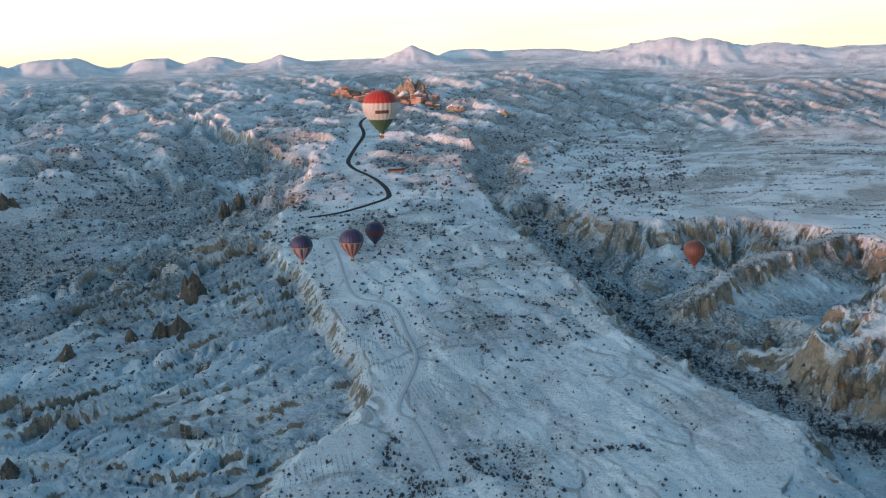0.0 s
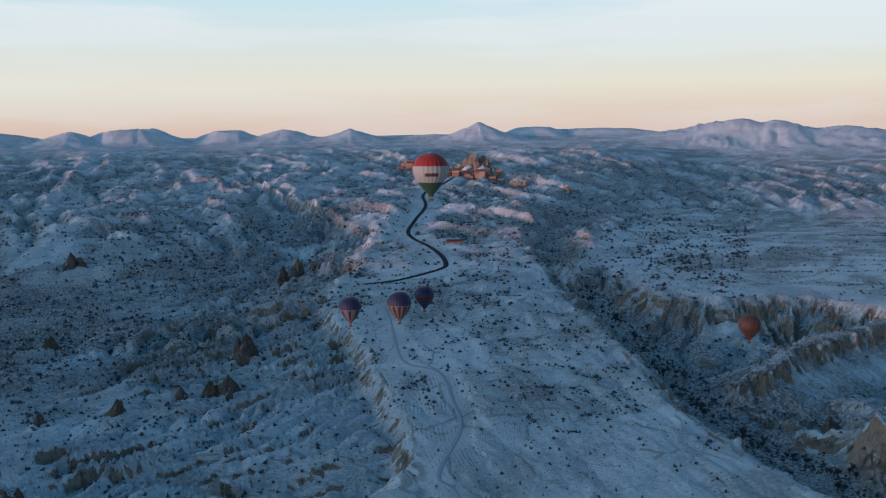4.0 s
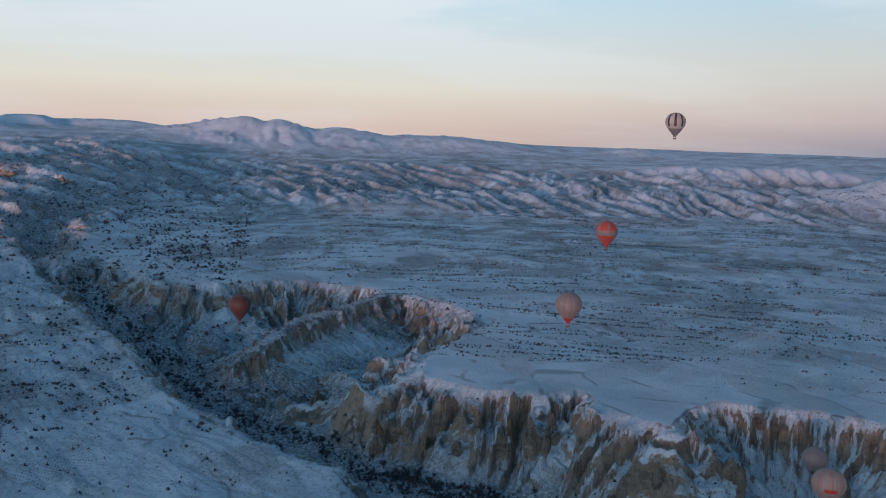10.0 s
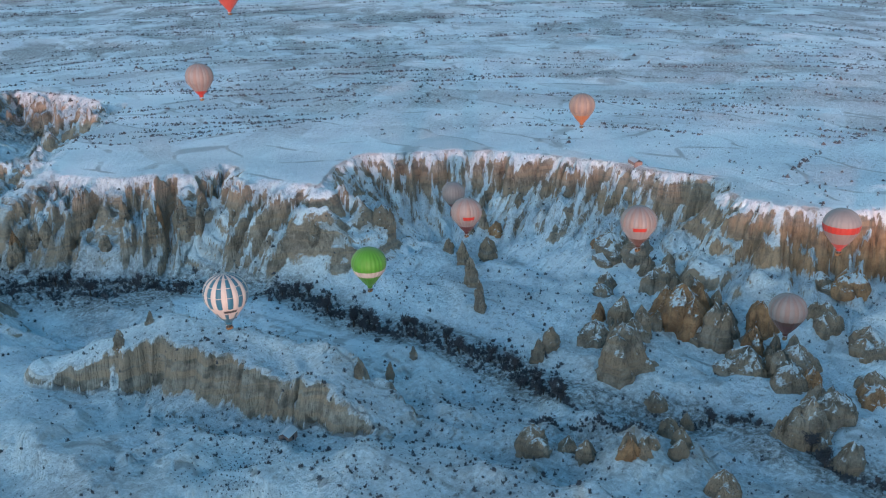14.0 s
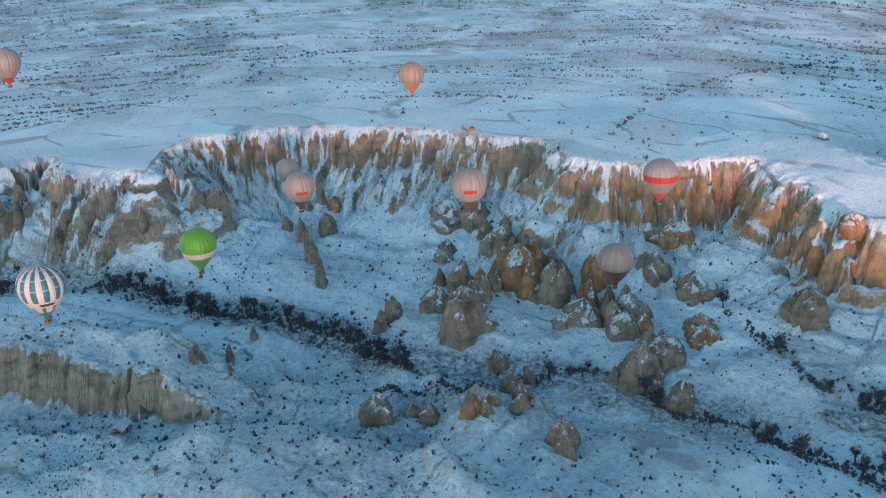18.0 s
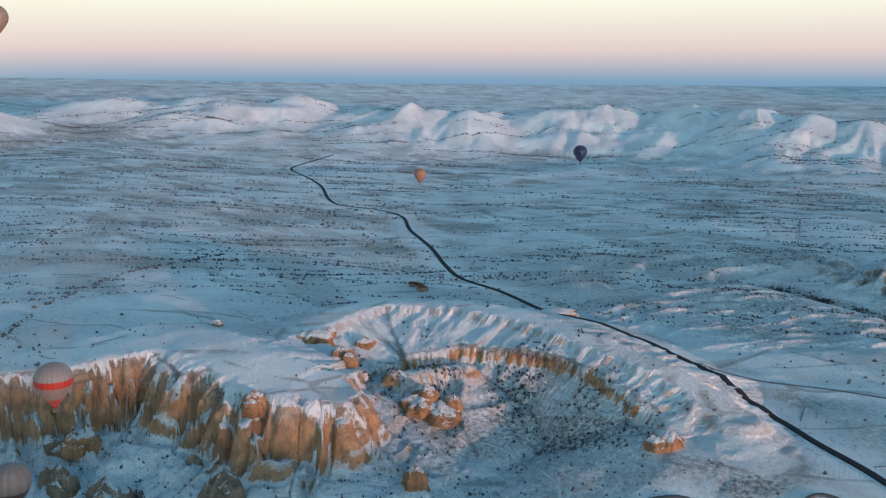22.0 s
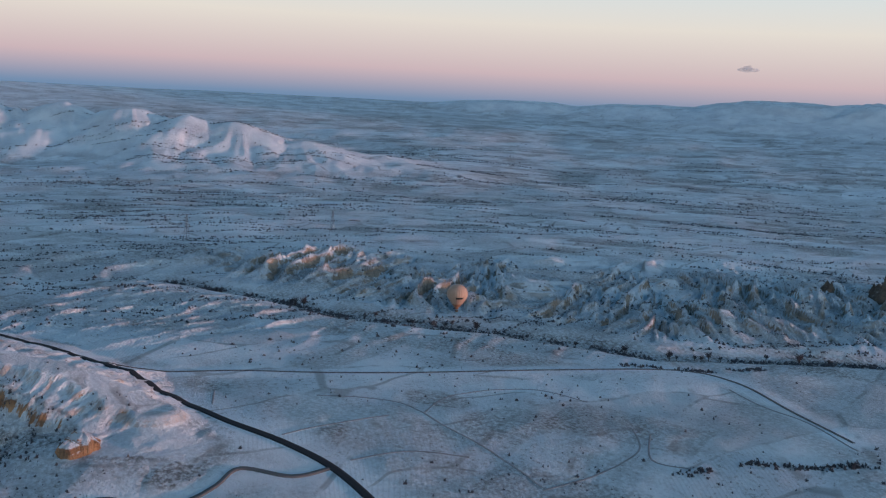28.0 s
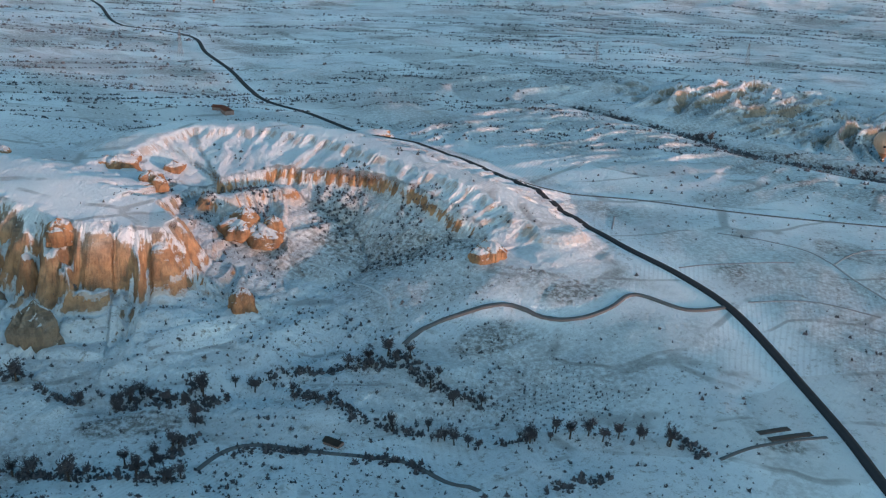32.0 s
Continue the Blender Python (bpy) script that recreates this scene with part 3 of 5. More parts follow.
def terrain(x, y):
    """Height, and how warm, bare and earthy the ground is; soil also holds gully shade."""
    r, az = np.hypot(x, y), np.degrees(np.arctan2(x, y))
    west = -24 + 0.052 * (r - 736)
    mid = 6 + 150 * np.clip((r - 2200) / 2500, 0, 1) ** 1.15
    east = -24 + 158 * np.clip((r - 2300) / 2400, 0, 1) ** 1.25
    gorge = np.interp(r, [450, 500, 550, 650, 800, 1000, 1400, 2000, 3000, 4700], [60, 45, 33, 22, 14, 9.5, 5, 6, 8, 10])
    a, b = smooth(-5, 6, az - gorge), smooth(66, 92, az)
    base = west * (1 - a) + mid * a * (1 - b) + east * b
    base = np.where(az > 160, east, base)
    # unseen hill added on the sun's side to keep the low land in shade
    shade_hill = 58 * np.exp(-((r - 1050) / 330) ** 2) * smooth(-157, -142, az) * (1 - smooth(-46, -34, az))
    # unseen land that way is kept low, so only the added ridges block sun
    base = np.where(az < -60, np.minimum(west, 40) * smooth(-170, -60, az) + np.minimum(east, -20) * (1 - smooth(-170, -60, az)), base)
    base = np.where(az > 166, np.minimum(east, -20 + (190 - az) * 4), base)
    # ground under the start
    base = base + (-36 - base) * (1 - smooth(470, 620, r)) * smooth(12, 24, az)
    far = smooth(1500, 3000, r)
    base = base + fbm(x, y, 420, 4, 3) * (4 + 12 * far * (1 - smooth(3200, 4000, r))) * smooth(250, 900, r)
    shade_hill = shade_hill + 30 * np.exp(-(along(x, y, SHADE)[0] / 270) ** 2) + 14 * np.exp(-(along(x, y, SHADE_SOUTH)[0] / 260) ** 2)
    base = base + shade_hill * (1 + 0.25 * fbm(x, y, 300, 3, 4))
    z = base.copy()
    warm, bare, soil = np.zeros(x.shape), np.zeros(x.shape), np.zeros(x.shape)

    calm = np.ones(x.shape)
    for line, wd in ((ROAD_EAST, 9), (ROAD_WEST, 16), (TRACK_SPUR, 6), (TRACK_FARM, 5), (TRACK_FIELD, 5)):
        calm = np.minimum(calm, 1 - flatten(line, x, y, wd))

    # broken country in bands
    lobes = fbm(x, y, 160, 3, 21) * 60
    band_n = smooth(2250, 2700, r + lobes) * (1 - smooth(3300, 3700, r)) * smooth(-4, 12, az) * (1 - smooth(44, 54, az))
    rid = where_on(band_n > 0, x, lambda x, y, az, r, lobes: 0.28 * ridged(x + lobes, y * 0.45, 150, 3, 5, 0.5) + 0.85 * comb(np.radians(az) * 2600 + lobes * 0.7 + r * 0.35, r * 0.4, 72, 3, 6, 0.5), x, y, az, r, lobes)
    z += band_n * (rid - 0.55) * 34
    # gullies darkened for brush and for the shade in them
    soil += band_n * 0.8 * (1 - smooth(0.44, 0.60, rid))
    bare += band_n * 0.25
    dr, srv, _ = along(x, y, RIVER)
    beyond = smooth(20, 90, dr) * smooth(760, 860, r + lobes * 0.6) * (1 - smooth(1120, 1300, r + lobes)) * smooth(86, 95, az) * (1 - smooth(150, 160, az))
    bank = RIVER + [(380, -300), (700, -100), (1000, 100), (1500, 100), (1500, -200)]
    near_bank = 1 - 0.72 * inside(x, y, bank) * smooth(0, 90, along(x, y, bank, True)[0])
    beyond = beyond * calm
    z += beyond * where_on(beyond > 0, x, lambda x, y, srv, dr, lobes: (comb(srv + lobes * 0.5, dr * 0.7, 30, 3, 8, 0.6) - 0.45) * 19 + (comb(srv + lobes, dr * 0.6, 90, 2, 7, 0.5) - 0.45) * 12 + (ridged(x, y, 170, 2, 10) - 0.55) * 7 + 1, x, y, srv, dr, lobes) * near_bank
    bare += beyond * 0.75 * near_bank
    flow_s, flow_d = np.where(beyond > 0, srv + lobes * 0.5, x * 0.8 - y * 0.5), np.where(beyond > 0, dr, y)
    soil += beyond * 0.18 * smooth(-0.2, 0.4, fbm(x, y, 60, 3, 9))
    hills_nw = calm * smooth(1500, 2000, r) * (1 - a) * (1 - smooth(3300, 4200, r))
    rid = where_on(hills_nw > 0, x, lambda x, y, lobes: 0.62 * ridged(x * 1.2 + y * 0.25, y * 0.6, 330, 4, 12, 0.48) + 0.55 * comb(x * 0.9 + y * 0.4 + lobes, y * 0.45, 110, 3, 14, 0.5), x, y, lobes)
    z += hills_nw * (rid - 0.62) * 44
    # low parts of the hills darkened: brush and painted shade
    soil += hills_nw * 0.9 * (1 - smooth(0.50, 0.68, rid + 0.08 * fbm(x, y, 60, 3, 13)))
    bare += hills_nw * 0.2
    # drainage lines over the open country; soil carries their brush and painted shade
    open_far = calm * smooth(900, 1500, r) * (1 - smooth(3600, 4300, r))
    rid = where_on(open_far > 0, x, lambda x, y, lobes: 0.62 * ridged(x, y, 150, 4, 15, 0.55) + 0.42 * comb(x * 0.8 - y * 0.5 + lobes, y, 80, 3, 18, 0.6), x, y, lobes)
    z += open_far * (rid - 0.6) * (3.5 + 10 * (1 - a))
    soil += open_far * 0.8 * (1 - smooth(0.40 + 0.06 * (1 - b), 0.56 + 0.06 * (1 - b), rid + 0.06 * fbm(x, y, 40, 3, 17)))

    # far heights
    lift = np.zeros(x.shape)
    for bearing, rng, h, wx, wy, sharp in PEAKS:
        cx, cy = rng * math.sin(radians(bearing)), rng * math.cos(radians(bearing))
        ux, uy = math.cos(radians(bearing)), -math.sin(radians(bearing))
        du, dv = (x - cx) * ux + (y - cy) * uy, (x - cx) * -uy + (y - cy) * ux
        q = np.hypot(du / wx, dv / wy)
        near = q < 2.2
        if near.any():
            xn, yn, qn = x[near], y[near], q[near]
            qq = qn + 0.12 * fbm(xn, yn, 120, 3, int(rng)) * np.minimum(qn * 3, 1)
            flat = 0.78 if sharp >= 2 else 1.0
            spurs = comb(np.arctan2(yn - cy, xn - cx) * 0.55 * wx, qn * wx, 95, 3, int(rng) + 5, 0.6) - 0.45
            up = np.minimum(h * np.exp(-np.maximum(qq, 0) ** (sharp * 0.9) * 1.8), h * flat) / flat + h * ((0.26 if bearing < 50 else 0.13) * spurs + 0.16 * (ridged(xn, yn, 150, 4, int(rng) + 5) - 0.6)) * np.exp(-qn ** 2) * np.minimum(qn * 1.6, 1)
            lift[near] = np.maximum(lift[near], up)
    z += lift

    # western valley with its ribs and chimneys
    poly = WEST + WEST_FAR[1:-1]
    low = inside(x, y, poly)
    dw, sw, _ = along(x, y, WEST)
    df, _, _ = along(x, y, WEST_FAR)
    cut, ribs = np.zeros(x.shape), np.zeros(x.shape)
    if low.any():
        xm, ym, dm, sm = x[low], y[low], dw[low], sw[low]
        cutw = smooth(2, 24, dm + 14 * (ridged(sm, dm * 0.3, 46, 3, 31) - 0.6) * 1.7) * 0.55 + smooth(20, 170, dm) * 0.45
        cut[low] = np.minimum(cutw, smooth(0, 420, df[low]))
        sway = 34 * fbm(xm, ym, 170, 3, 32)
        fins = (comb(sm + sway * 0.6 + dm * 0.5, dm * 0.4, 40, 4, 33, 0.55) - 0.45) * (31 + 34 * (1 - smooth(40, 130, dm))) * (0.3 + 1.3 * vnoise(xm / 120, ym / 120, 37))
        # long low ridges with gullies between them, running down from the north-west
        u, v = xm * 0.80 + ym * 0.60 + sway, ym * 0.80 - xm * 0.60
        long_fins = (ridged(v * 1.0 + sway * 0.6, u * 0.30, 120, 3, 34, 0.45) - 0.56) * 34 + (comb(v + sway, u * 0.4, 44, 3, 35, 0.5) - 0.45) * 16
        blend = smooth(200, 420, dm)
        ribs[low] = fins * (1 - blend) + long_fins * blend
        flow_s[low], flow_d[low] = np.where(blend < 0.5, sm + sway, v + sway), np.where(blend < 0.5, dm, u)
    z = z - cut * (36 + 8 * smooth(900, 1600, r)) + cut * ribs * (1 - 0.35 * smooth(1500, 2600, r))
    bare += (0.16 + 0.26 * (1 - smooth(120, 320, dw))) * cut * smooth(0.1, 0.5, cut)
    # brush and the shade between the ribs both darken this mask
    soil += cut * (0.05 + 0.60 * smooth(850, 1150, r) * (1 - smooth(1700, 2200, r)) + 0.75 * (1 - smooth(-12, -1, ribs)) * (0.12 + 0.88 * smooth(800, 1150, r))) * smooth(-0.5, 0.1, fbm(x, y, 110, 3, 36))
    warm += cut * (0.06 + 0.42 * (1 - smooth(20, 100, dw)) * smooth(0.35, 0.7, vnoise(x / 90, y / 90, 39)))

    z, hitm, ways = crest(z, x, y, CREST_RED, 26, 3, 0.16, 2.5, 60)
    flow_s, flow_d = np.where(hitm, ways[0], flow_s), np.where(hitm, ways[1], flow_d)
    z, hitm, ways = crest(z, x, y, CREST_HILL, 9, 4, 0.24, 4, 57)
    flow_s, flow_d = np.where(hitm, ways[0], flow_s), np.where(hitm, ways[1], flow_d)
    warm = np.where(hitm, np.maximum(warm, 0.9), warm)
    bare = np.where(hitm, np.maximum(bare, 0.55), bare)
    soil = np.where(hitm, soil + 0.42 * smooth(-0.1, 0.4, fbm(x * 1.2, y * 0.6, 40, 4, 58, 0.6)), soil)

    west_cut = cut

    # canyon and amphitheatre
    poly = RIM + [p[:2] for p in SOFT[1:-1]]
    low = inside(x, y, poly)
    dc, sc, _ = along(x, y, RIM)
    ds, ss, ws = along(x, y, SOFT)
    wall, cut, soft = np.zeros(x.shape), np.zeros(x.shape), np.zeros(x.shape)
    if low.any():
        c = canyon(x[low], y[low], dc[low], sc[low], ds[low], ss[low], ws[low])
        wall[low], cut[low], soft[low], flow_s[low], flow_d[low] = c[0], c[1], c[2], c[5], dc[low]
        z[low] = z[low] * (1 - c[1]) + c[3] * c[1] + c[4]
    soil += np.where(low, cut * (0.25 + 0.6 * smooth(650, 900, y)) * smooth(-0.3, 0.3, fbm(x, y, 60, 3, 38)), 0)
    face = np.where(low, smooth(0.05, 0.3, wall) * (1 - smooth(0.62, 0.85, wall)), 0)
    redcliff = smooth(RED_S - 90, RED_S + 40, sc)
    warm += face * (0.22 + 0.7 * redcliff)
    tail = smooth(BAND_S - 40, BAND_S + 60, sc)
    bare = np.where(low, 0, bare)
    bare += face * (0.55 - 0.40 * tail) + np.where(low, smooth(0.1, 0.3, wall) * (1 - smooth(0.9, 1.0, wall)) * smooth(560, 700, y) * 0.6, 0)
    outside = np.where(low, 0, 1 - smooth(0, 10, dc))

    for line, top, drop, foot, rib, seed, w in ((CREST_SPUR, 5, 15, 0.42, 10, 51, 0.08), (CREST_NOSE, 5, 10, 0.5, 8, 53, 0.14), (CREST_MESA, 14, 23, 0.16, 6, 55, 0.0), (CREST_KNOLL, 2, 7, 0.34, 6, 61, 0.9)):
        z, hitm, ways = crest(z, x, y, line, top, drop, foot, rib, seed)
        flow_s, flow_d = np.where(hitm, ways[0], flow_s), np.where(hitm, ways[1], flow_d)
        warm = np.where(hitm, np.maximum(warm, w), warm)
        bare = np.where(hitm, np.maximum(bare, 0.35), bare)

    # stream beds
    dstr, _, hs = along(x, y, STREAM)
    bed = (1 - smooth(4, 40, dstr)) * cut
    z = z * (1 - bed) + (hs - 2) * bed
    soil += (1 - smooth(8, 26 + 26 * smooth(450, 650, y), dstr + 10 * fbm(x, y, 30, 2, 61))) * 0.8 * smooth(60, 160, y)
    z -= 6 * (1 - smooth(4, 30, dr))
    soil += (1 - smooth(6, 20, dr + 8 * fbm(x, y, 30, 2, 62))) * 0.8

    front = (1 - smooth(430, 560, r)) * smooth(300, 360, r) * smooth(8, 20, az) * (1 - smooth(62, 78, az))
    z += front * where_on(front > 0, x, lambda x, y: (ridged(x, y, 75, 4, 74, 0.5) - 0.6) * 24 + 3, x, y)
    # darkens the far eastern plain in patches
    soil += smooth(1150, 1900, r) * 0.30 * smooth(95, 112, az) * smooth(-0.35, 0.25, fbm(np.radians(az) * 900, r, 130, 4, 77)) * (1 - smooth(0, 25, lift))
    bare += front * 0.4
    step = z / 4.5 + 0.9 * fbm(x, y, 90, 3, 76)
    part_up = step - np.floor(step)
    z += (smooth(0.30, 0.70, part_up) - part_up) * 2.6 * calm * (1 - a) * np.where(low, 0, 1) * smooth(450, 600, r) * (1 - smooth(2300, 3000, r))
    # ribs, terraces and brush on the middle spur
    spur = calm * smooth(470, 560, r) * (1 - smooth(1300, 1700, r)) * smooth(-9, -4, az) * (1 - smooth(14, 20, az)) * (1 - cut)
    z += spur * where_on(spur > 0, x, lambda x, y: (comb(x * 0.9 + y * 0.35, y, 52, 3, 78, 0.6) - 0.45) * 4.5, x, y)
    soil += spur * 0.5 * smooth(-0.05, 0.40, where_on(spur > 0, x, lambda x, y: fbm(x * 0.8 + y * 0.5, y * 0.5 - x, 55, 4, 79, 0.6), x, y))
    # small relief, less on the roads
    near = 1 - smooth(1400, 2600, r)
    z += calm * near * where_on(near > 0, x, lambda x, y, r, a, b: fbm(x, y, 20, 3, 71) * (1.0 - 0.5 * a) + fbm(x, y, 70, 3, 72) * (2.6 - 1.4 * a) + (ridged(x, y, 90, 3, 73) - 0.6) * 5 * smooth(300, 500, r) * (1 - a) * (1 - b), x, y, r, a, b)

    for cx, cy, w, d, turn, k in PLOTS_AND_SHADE:
        u, v = (x - cx) * math.cos(turn) + (y - cy) * math.sin(turn), (y - cy) * math.cos(turn) - (x - cx) * math.sin(turn)
        soil += k * (1 - smooth(0.85, 1.1, np.hypot(u / w, v / d) + 0.25 * fbm(x, y, 40, 3, 86))) * calm

    # field patches of brush and plough
    cell = lattice(np.floor((x * 0.9 + y * 0.4 + 14 * fbm(x, y, 90, 2, 81)) / 95), np.floor((y * 0.9 - x * 0.4 + 14 * fbm(x, y, 90, 2, 82)) / 48), 83)
    soil += 0.35 * smooth(0.72, 0.80, cell) * np.where(low, 0, 1) * calm
    thin = smooth(88, 100, az) * smooth(380, 470, r) * (1 - smooth(950, 1300, r)) * calm
    soil += thin * (0.10 + 0.45 * smooth(-0.15, 0.45, fbm(x * 0.7 + y * 0.4, y * 0.8 - x * 0.3, 90, 4, 88, 0.6)))
    slope = np.where(low, 1.0, 0.0) * (1 - smooth(60, 130, ds)) * smooth(450, 560, y)
    soil += slope * 0.55 * smooth(-0.1, 0.45, fbm(x * 0.6 + y * 0.5, y * 0.5 - x, 50, 4, 87, 0.6))
    z += slope * calm * where_on(slope > 0, x, lambda x, y: (ridged(x, y, 46, 3, 80, 0.5) - 0.6) * 9, x, y)
    gully = smooth(620, 800, y) * np.where(low, 1.0, 0.0)
    soil += gully * 0.25 * smooth(-0.3, 0.3, fbm(x, y, 45, 4, 89))
    # dark streaks over open ground, stronger north and west, and near the start
    wob = 90 * fbm(x, y, 500, 3, 85)
    streak = smooth(0.10, 0.42, fbm(np.radians(az) * 420 + wob * 0.3, r + wob, 75, 5, 84, 0.6))
    soil += (0.18 + 0.30 * (1 - b)) * streak * (0.4 + 0.6 * smooth(600, 1200, r)) * calm + 0.30 * front
    soil *= 1 - 0.9 * smooth(4, 26, lift) * (1 - 0.4 * smooth(48, 56, az))
    # slight darkening of the eastern peaks, put in place of haze
    soil += 0.05 * smooth(4, 26, lift) * smooth(48, 56, az)
    clean = np.maximum(smooth(4, 30, lift) * np.where(az < 50, 1.0, 0.8), (1 - smooth(40, 110, dc)) * np.where(low, 0, 1) * calm)
    clean = np.maximum(clean, 0.75 * west_cut * (1 - smooth(850, 1150, r)))
    soil *= 1 - 0.7 * clean
    return z, clean, np.clip(warm, 0, 1), np.clip(bare, 0, 1), np.clip(soil, 0, 1), flow_s, flow_d


def height_at(px, py):
    return float(terrain(np.array([float(px)]), np.array([float(py)]))[0][0])


def mesh_from(name, verts, faces, mat, smooth_shade=True):
    me = bpy.data.meshes.new(name)
    n, k = faces.shape
    me.vertices.add(len(verts))
    me.vertices.foreach_set("co", np.ascontiguousarray(verts, dtype=np.float32).ravel())
    me.loops.add(n * k)
    me.loops.foreach_set("vertex_index", np.ascontiguousarray(faces, dtype=np.int32).ravel())
    me.polygons.add(n)
    me.polygons.foreach_set("loop_start", np.arange(0, n * k, k, dtype=np.int32))
    me.polygons.foreach_set("loop_total", np.full(n, k, dtype=np.int32))
    me.polygons.foreach_set("use_smooth", np.full(n, smooth_shade))
    me.update(calc_edges=True)
    me.materials.append(mat)
    return me


def build_ground():
    fine = np.arange(-34, 166, STEP)
    coarse = np.arange(166, 326, 2.0)
    az = np.radians(np.concatenate([fine, coarse]))
    rad = np.concatenate([np.geomspace(3, 230, 16)[:-1], np.geomspace(230, 380, 46)[:-1], np.geomspace(380, 1300, 330)[:-1], np.geomspace(1300, 4800, 215)])
    A, R = np.meshgrid(az, rad)
    X, Y = (45 + R * np.sin(A)).ravel(), (8 + R * np.cos(A)).ravel()
    Z, clean, warm, bare, soil, flow_s, flow_d = terrain(X, Y)
    n, k = len(az), len(rad)
    i, j = np.meshgrid(np.arange(k - 1), np.arange(n), indexing="ij")
    j2 = (j + 1) % n
    faces = np.stack([i * n + j, (i + 1) * n + j, (i + 1) * n + j2, i * n + j2], -1).reshape(-1, 4)
    hub = n * k
    X, Y, Z = np.append(X, 45), np.append(Y, 8), np.append(Z, Z[:n].mean())
    clean, warm, bare, soil, flow_s, flow_d = (np.append(v, v[0]) for v in (clean, warm, bare, soil, flow_s, flow_d))
    fan = np.stack([np.arange(0, n - n % 2, 2), np.arange(1, n - n % 2, 2), np.arange(2, n - n % 2 + 1, 2) % n, np.full(n // 2, hub)], 1)
    me = mesh_from("ground", np.stack([X, Y, Z], 1), np.concatenate([faces, fan[:, ::-1]]), GROUND)
    for name, v in (("clean", clean), ("warm", warm), ("bare", bare), ("soil", soil), ("flow_s", flow_s), ("flow_d", flow_d)):
        at = me.attributes.new(name, "FLOAT", "POINT")
        at.data.foreach_set("value", v.astype(np.float32))
    return tagged(new("ground", me), "snow-covered valley and plateau with eroded tuff cliffs", "ground", kind="structure")


STEP = 0.135
ground = build_ground()


def ribbon(name, line, width, mat, label, lift=0.35, step=6.0):
    """A road draped over the ground."""
    pts = [Vector((p[0], p[1], 0)) for p in line]
    dense = []
    for i in range(len(pts) - 1):
        p0, p1, p2, p3 = pts[max(i - 1, 0)], pts[i], pts[i + 1], pts[min(i + 2, len(pts) - 1)]
        m = max(2, int((p2 - p1).length / step))
        for q in range(m):
            t = q / m
            dense.append(0.5 * ((2 * p1) + (p2 - p0) * t + (2 * p0 - 5 * p1 + 4 * p2 - p3) * t * t + (3 * p1 - p0 - 3 * p2 + p3) * t ** 3))
    dense.append(pts[-1])
    P = np.array([(p.x, p.y) for p in dense])
    T = np.gradient(P, axis=0)
    T /= np.linalg.norm(T, axis=1)[:, None]
    N = np.stack([-T[:, 1], T[:, 0]], 1)
    cols = np.array([-0.56, -0.5, -0.2, 0.2, 0.5, 0.56]) * width
    V = P[:, None, :] + N[:, None, :] * cols[None, :, None]
    z = terrain(V[..., 0].ravel(), V[..., 1].ravel())[0].reshape(V.shape[:2])
    top = np.maximum(z, z[:, 2:4].mean(1, keepdims=True)) + lift
    top[:, 0] -= lift + 0.6
    top[:, -1] -= lift + 0.6
    W = np.concatenate([V, top[..., None]], -1).reshape(-1, 3)
    n, k = len(P), len(cols)
    i, j = np.meshgrid(np.arange(n - 1), np.arange(k - 1), indexing="ij")
    F = np.stack([i * k + j, i * k + j + 1, (i + 1) * k + j + 1, (i + 1) * k + j], -1).reshape(-1, 4)[:, ::-1]
    return tagged(new(name, mesh_from(name, W, F, mat)), label, "road", kind="structure")


ribbon("road", ROAD_EAST, 5.0, ASPHALT, "dark wet asphalt road cleared of snow")
ribbon("road", ROAD_WEST, 7.5, ASPHALT, "dark asphalt road winding towards the rock town")
ribbon("track", TRACK_SPUR, 3.6, PATH, "snow-covered dirt track along the spur")
ribbon("track", TRACK_FARM, 2.3, DIRT, "muddy farm track from the road to the orchards", 0.9, 4.0)
ribbon("track", TRACK_FIELD, 1.9, DIRT, "narrow field track between snowy plots")
for line in EDGES:
    ribbon("field_edge", line, 1.1, BANK, "low earth bank between snowy fields", 0.2, 4.0)
ribbon("ditch", [(414, 36), (427, 26), (431, 12), (421, -12), (413, -32), (402, -51), (370, -69)], 2.4, DIRT, "dark muddy ditch between snowy gardens", 0.2, 3.0)
ribbon("track", [(368, -166), (373, -182), (375, -199), (375, -218)], 1.8, DIRT, "short dirt track from the road to the gardens", 0.2, 3.0)
ribbon("path", [(609, -23), (598, -42), (565, -57), (544, -63), (528, -58)], 1.6, PATH, "trodden snow path up to the crags", 0.2, 3.0)
ribbon("ploughed_strip", [(383, -191), (384, -206)], 3.0, SOIL, "dark bare soil strip beside the road", 0.2, 3.0)
ribbon("ploughed_strip", [(377.5, -193), (378.5, -213)], 3.2, SOIL, "dark bare soil strip beside the road", 0.2, 3.0)


# ---- balloons ----
def part(name, bm, material, parent, label=""):
    me = bpy.data.meshes.new(name)
    bm.normal_update()
    bm.to_mesh(me)
    bm.free()
    me.materials.append(material)
    ob = new(name, me)
    ob.parent = parent
    if label:
        tagged(ob, label)
    return ob


def empty(name, label, category, group="", place=(0, 0, 0)):
    ob = new(name)
    ob.location = place
    return tagged(ob, label, category, group)


def cloth(name, color):
    m, nt, b = shader(name, 0.62)
    n = noise_node(nt, 0.25, 4, 0.5)
    nt.links.new(mixed(nt, n, tuple(c * 0.38 for c in color), tuple(c * 0.54 for c in color)), b.inputs["Base Color"])
    b.inputs["Sheen Weight"].default_value = 0.15
    return m


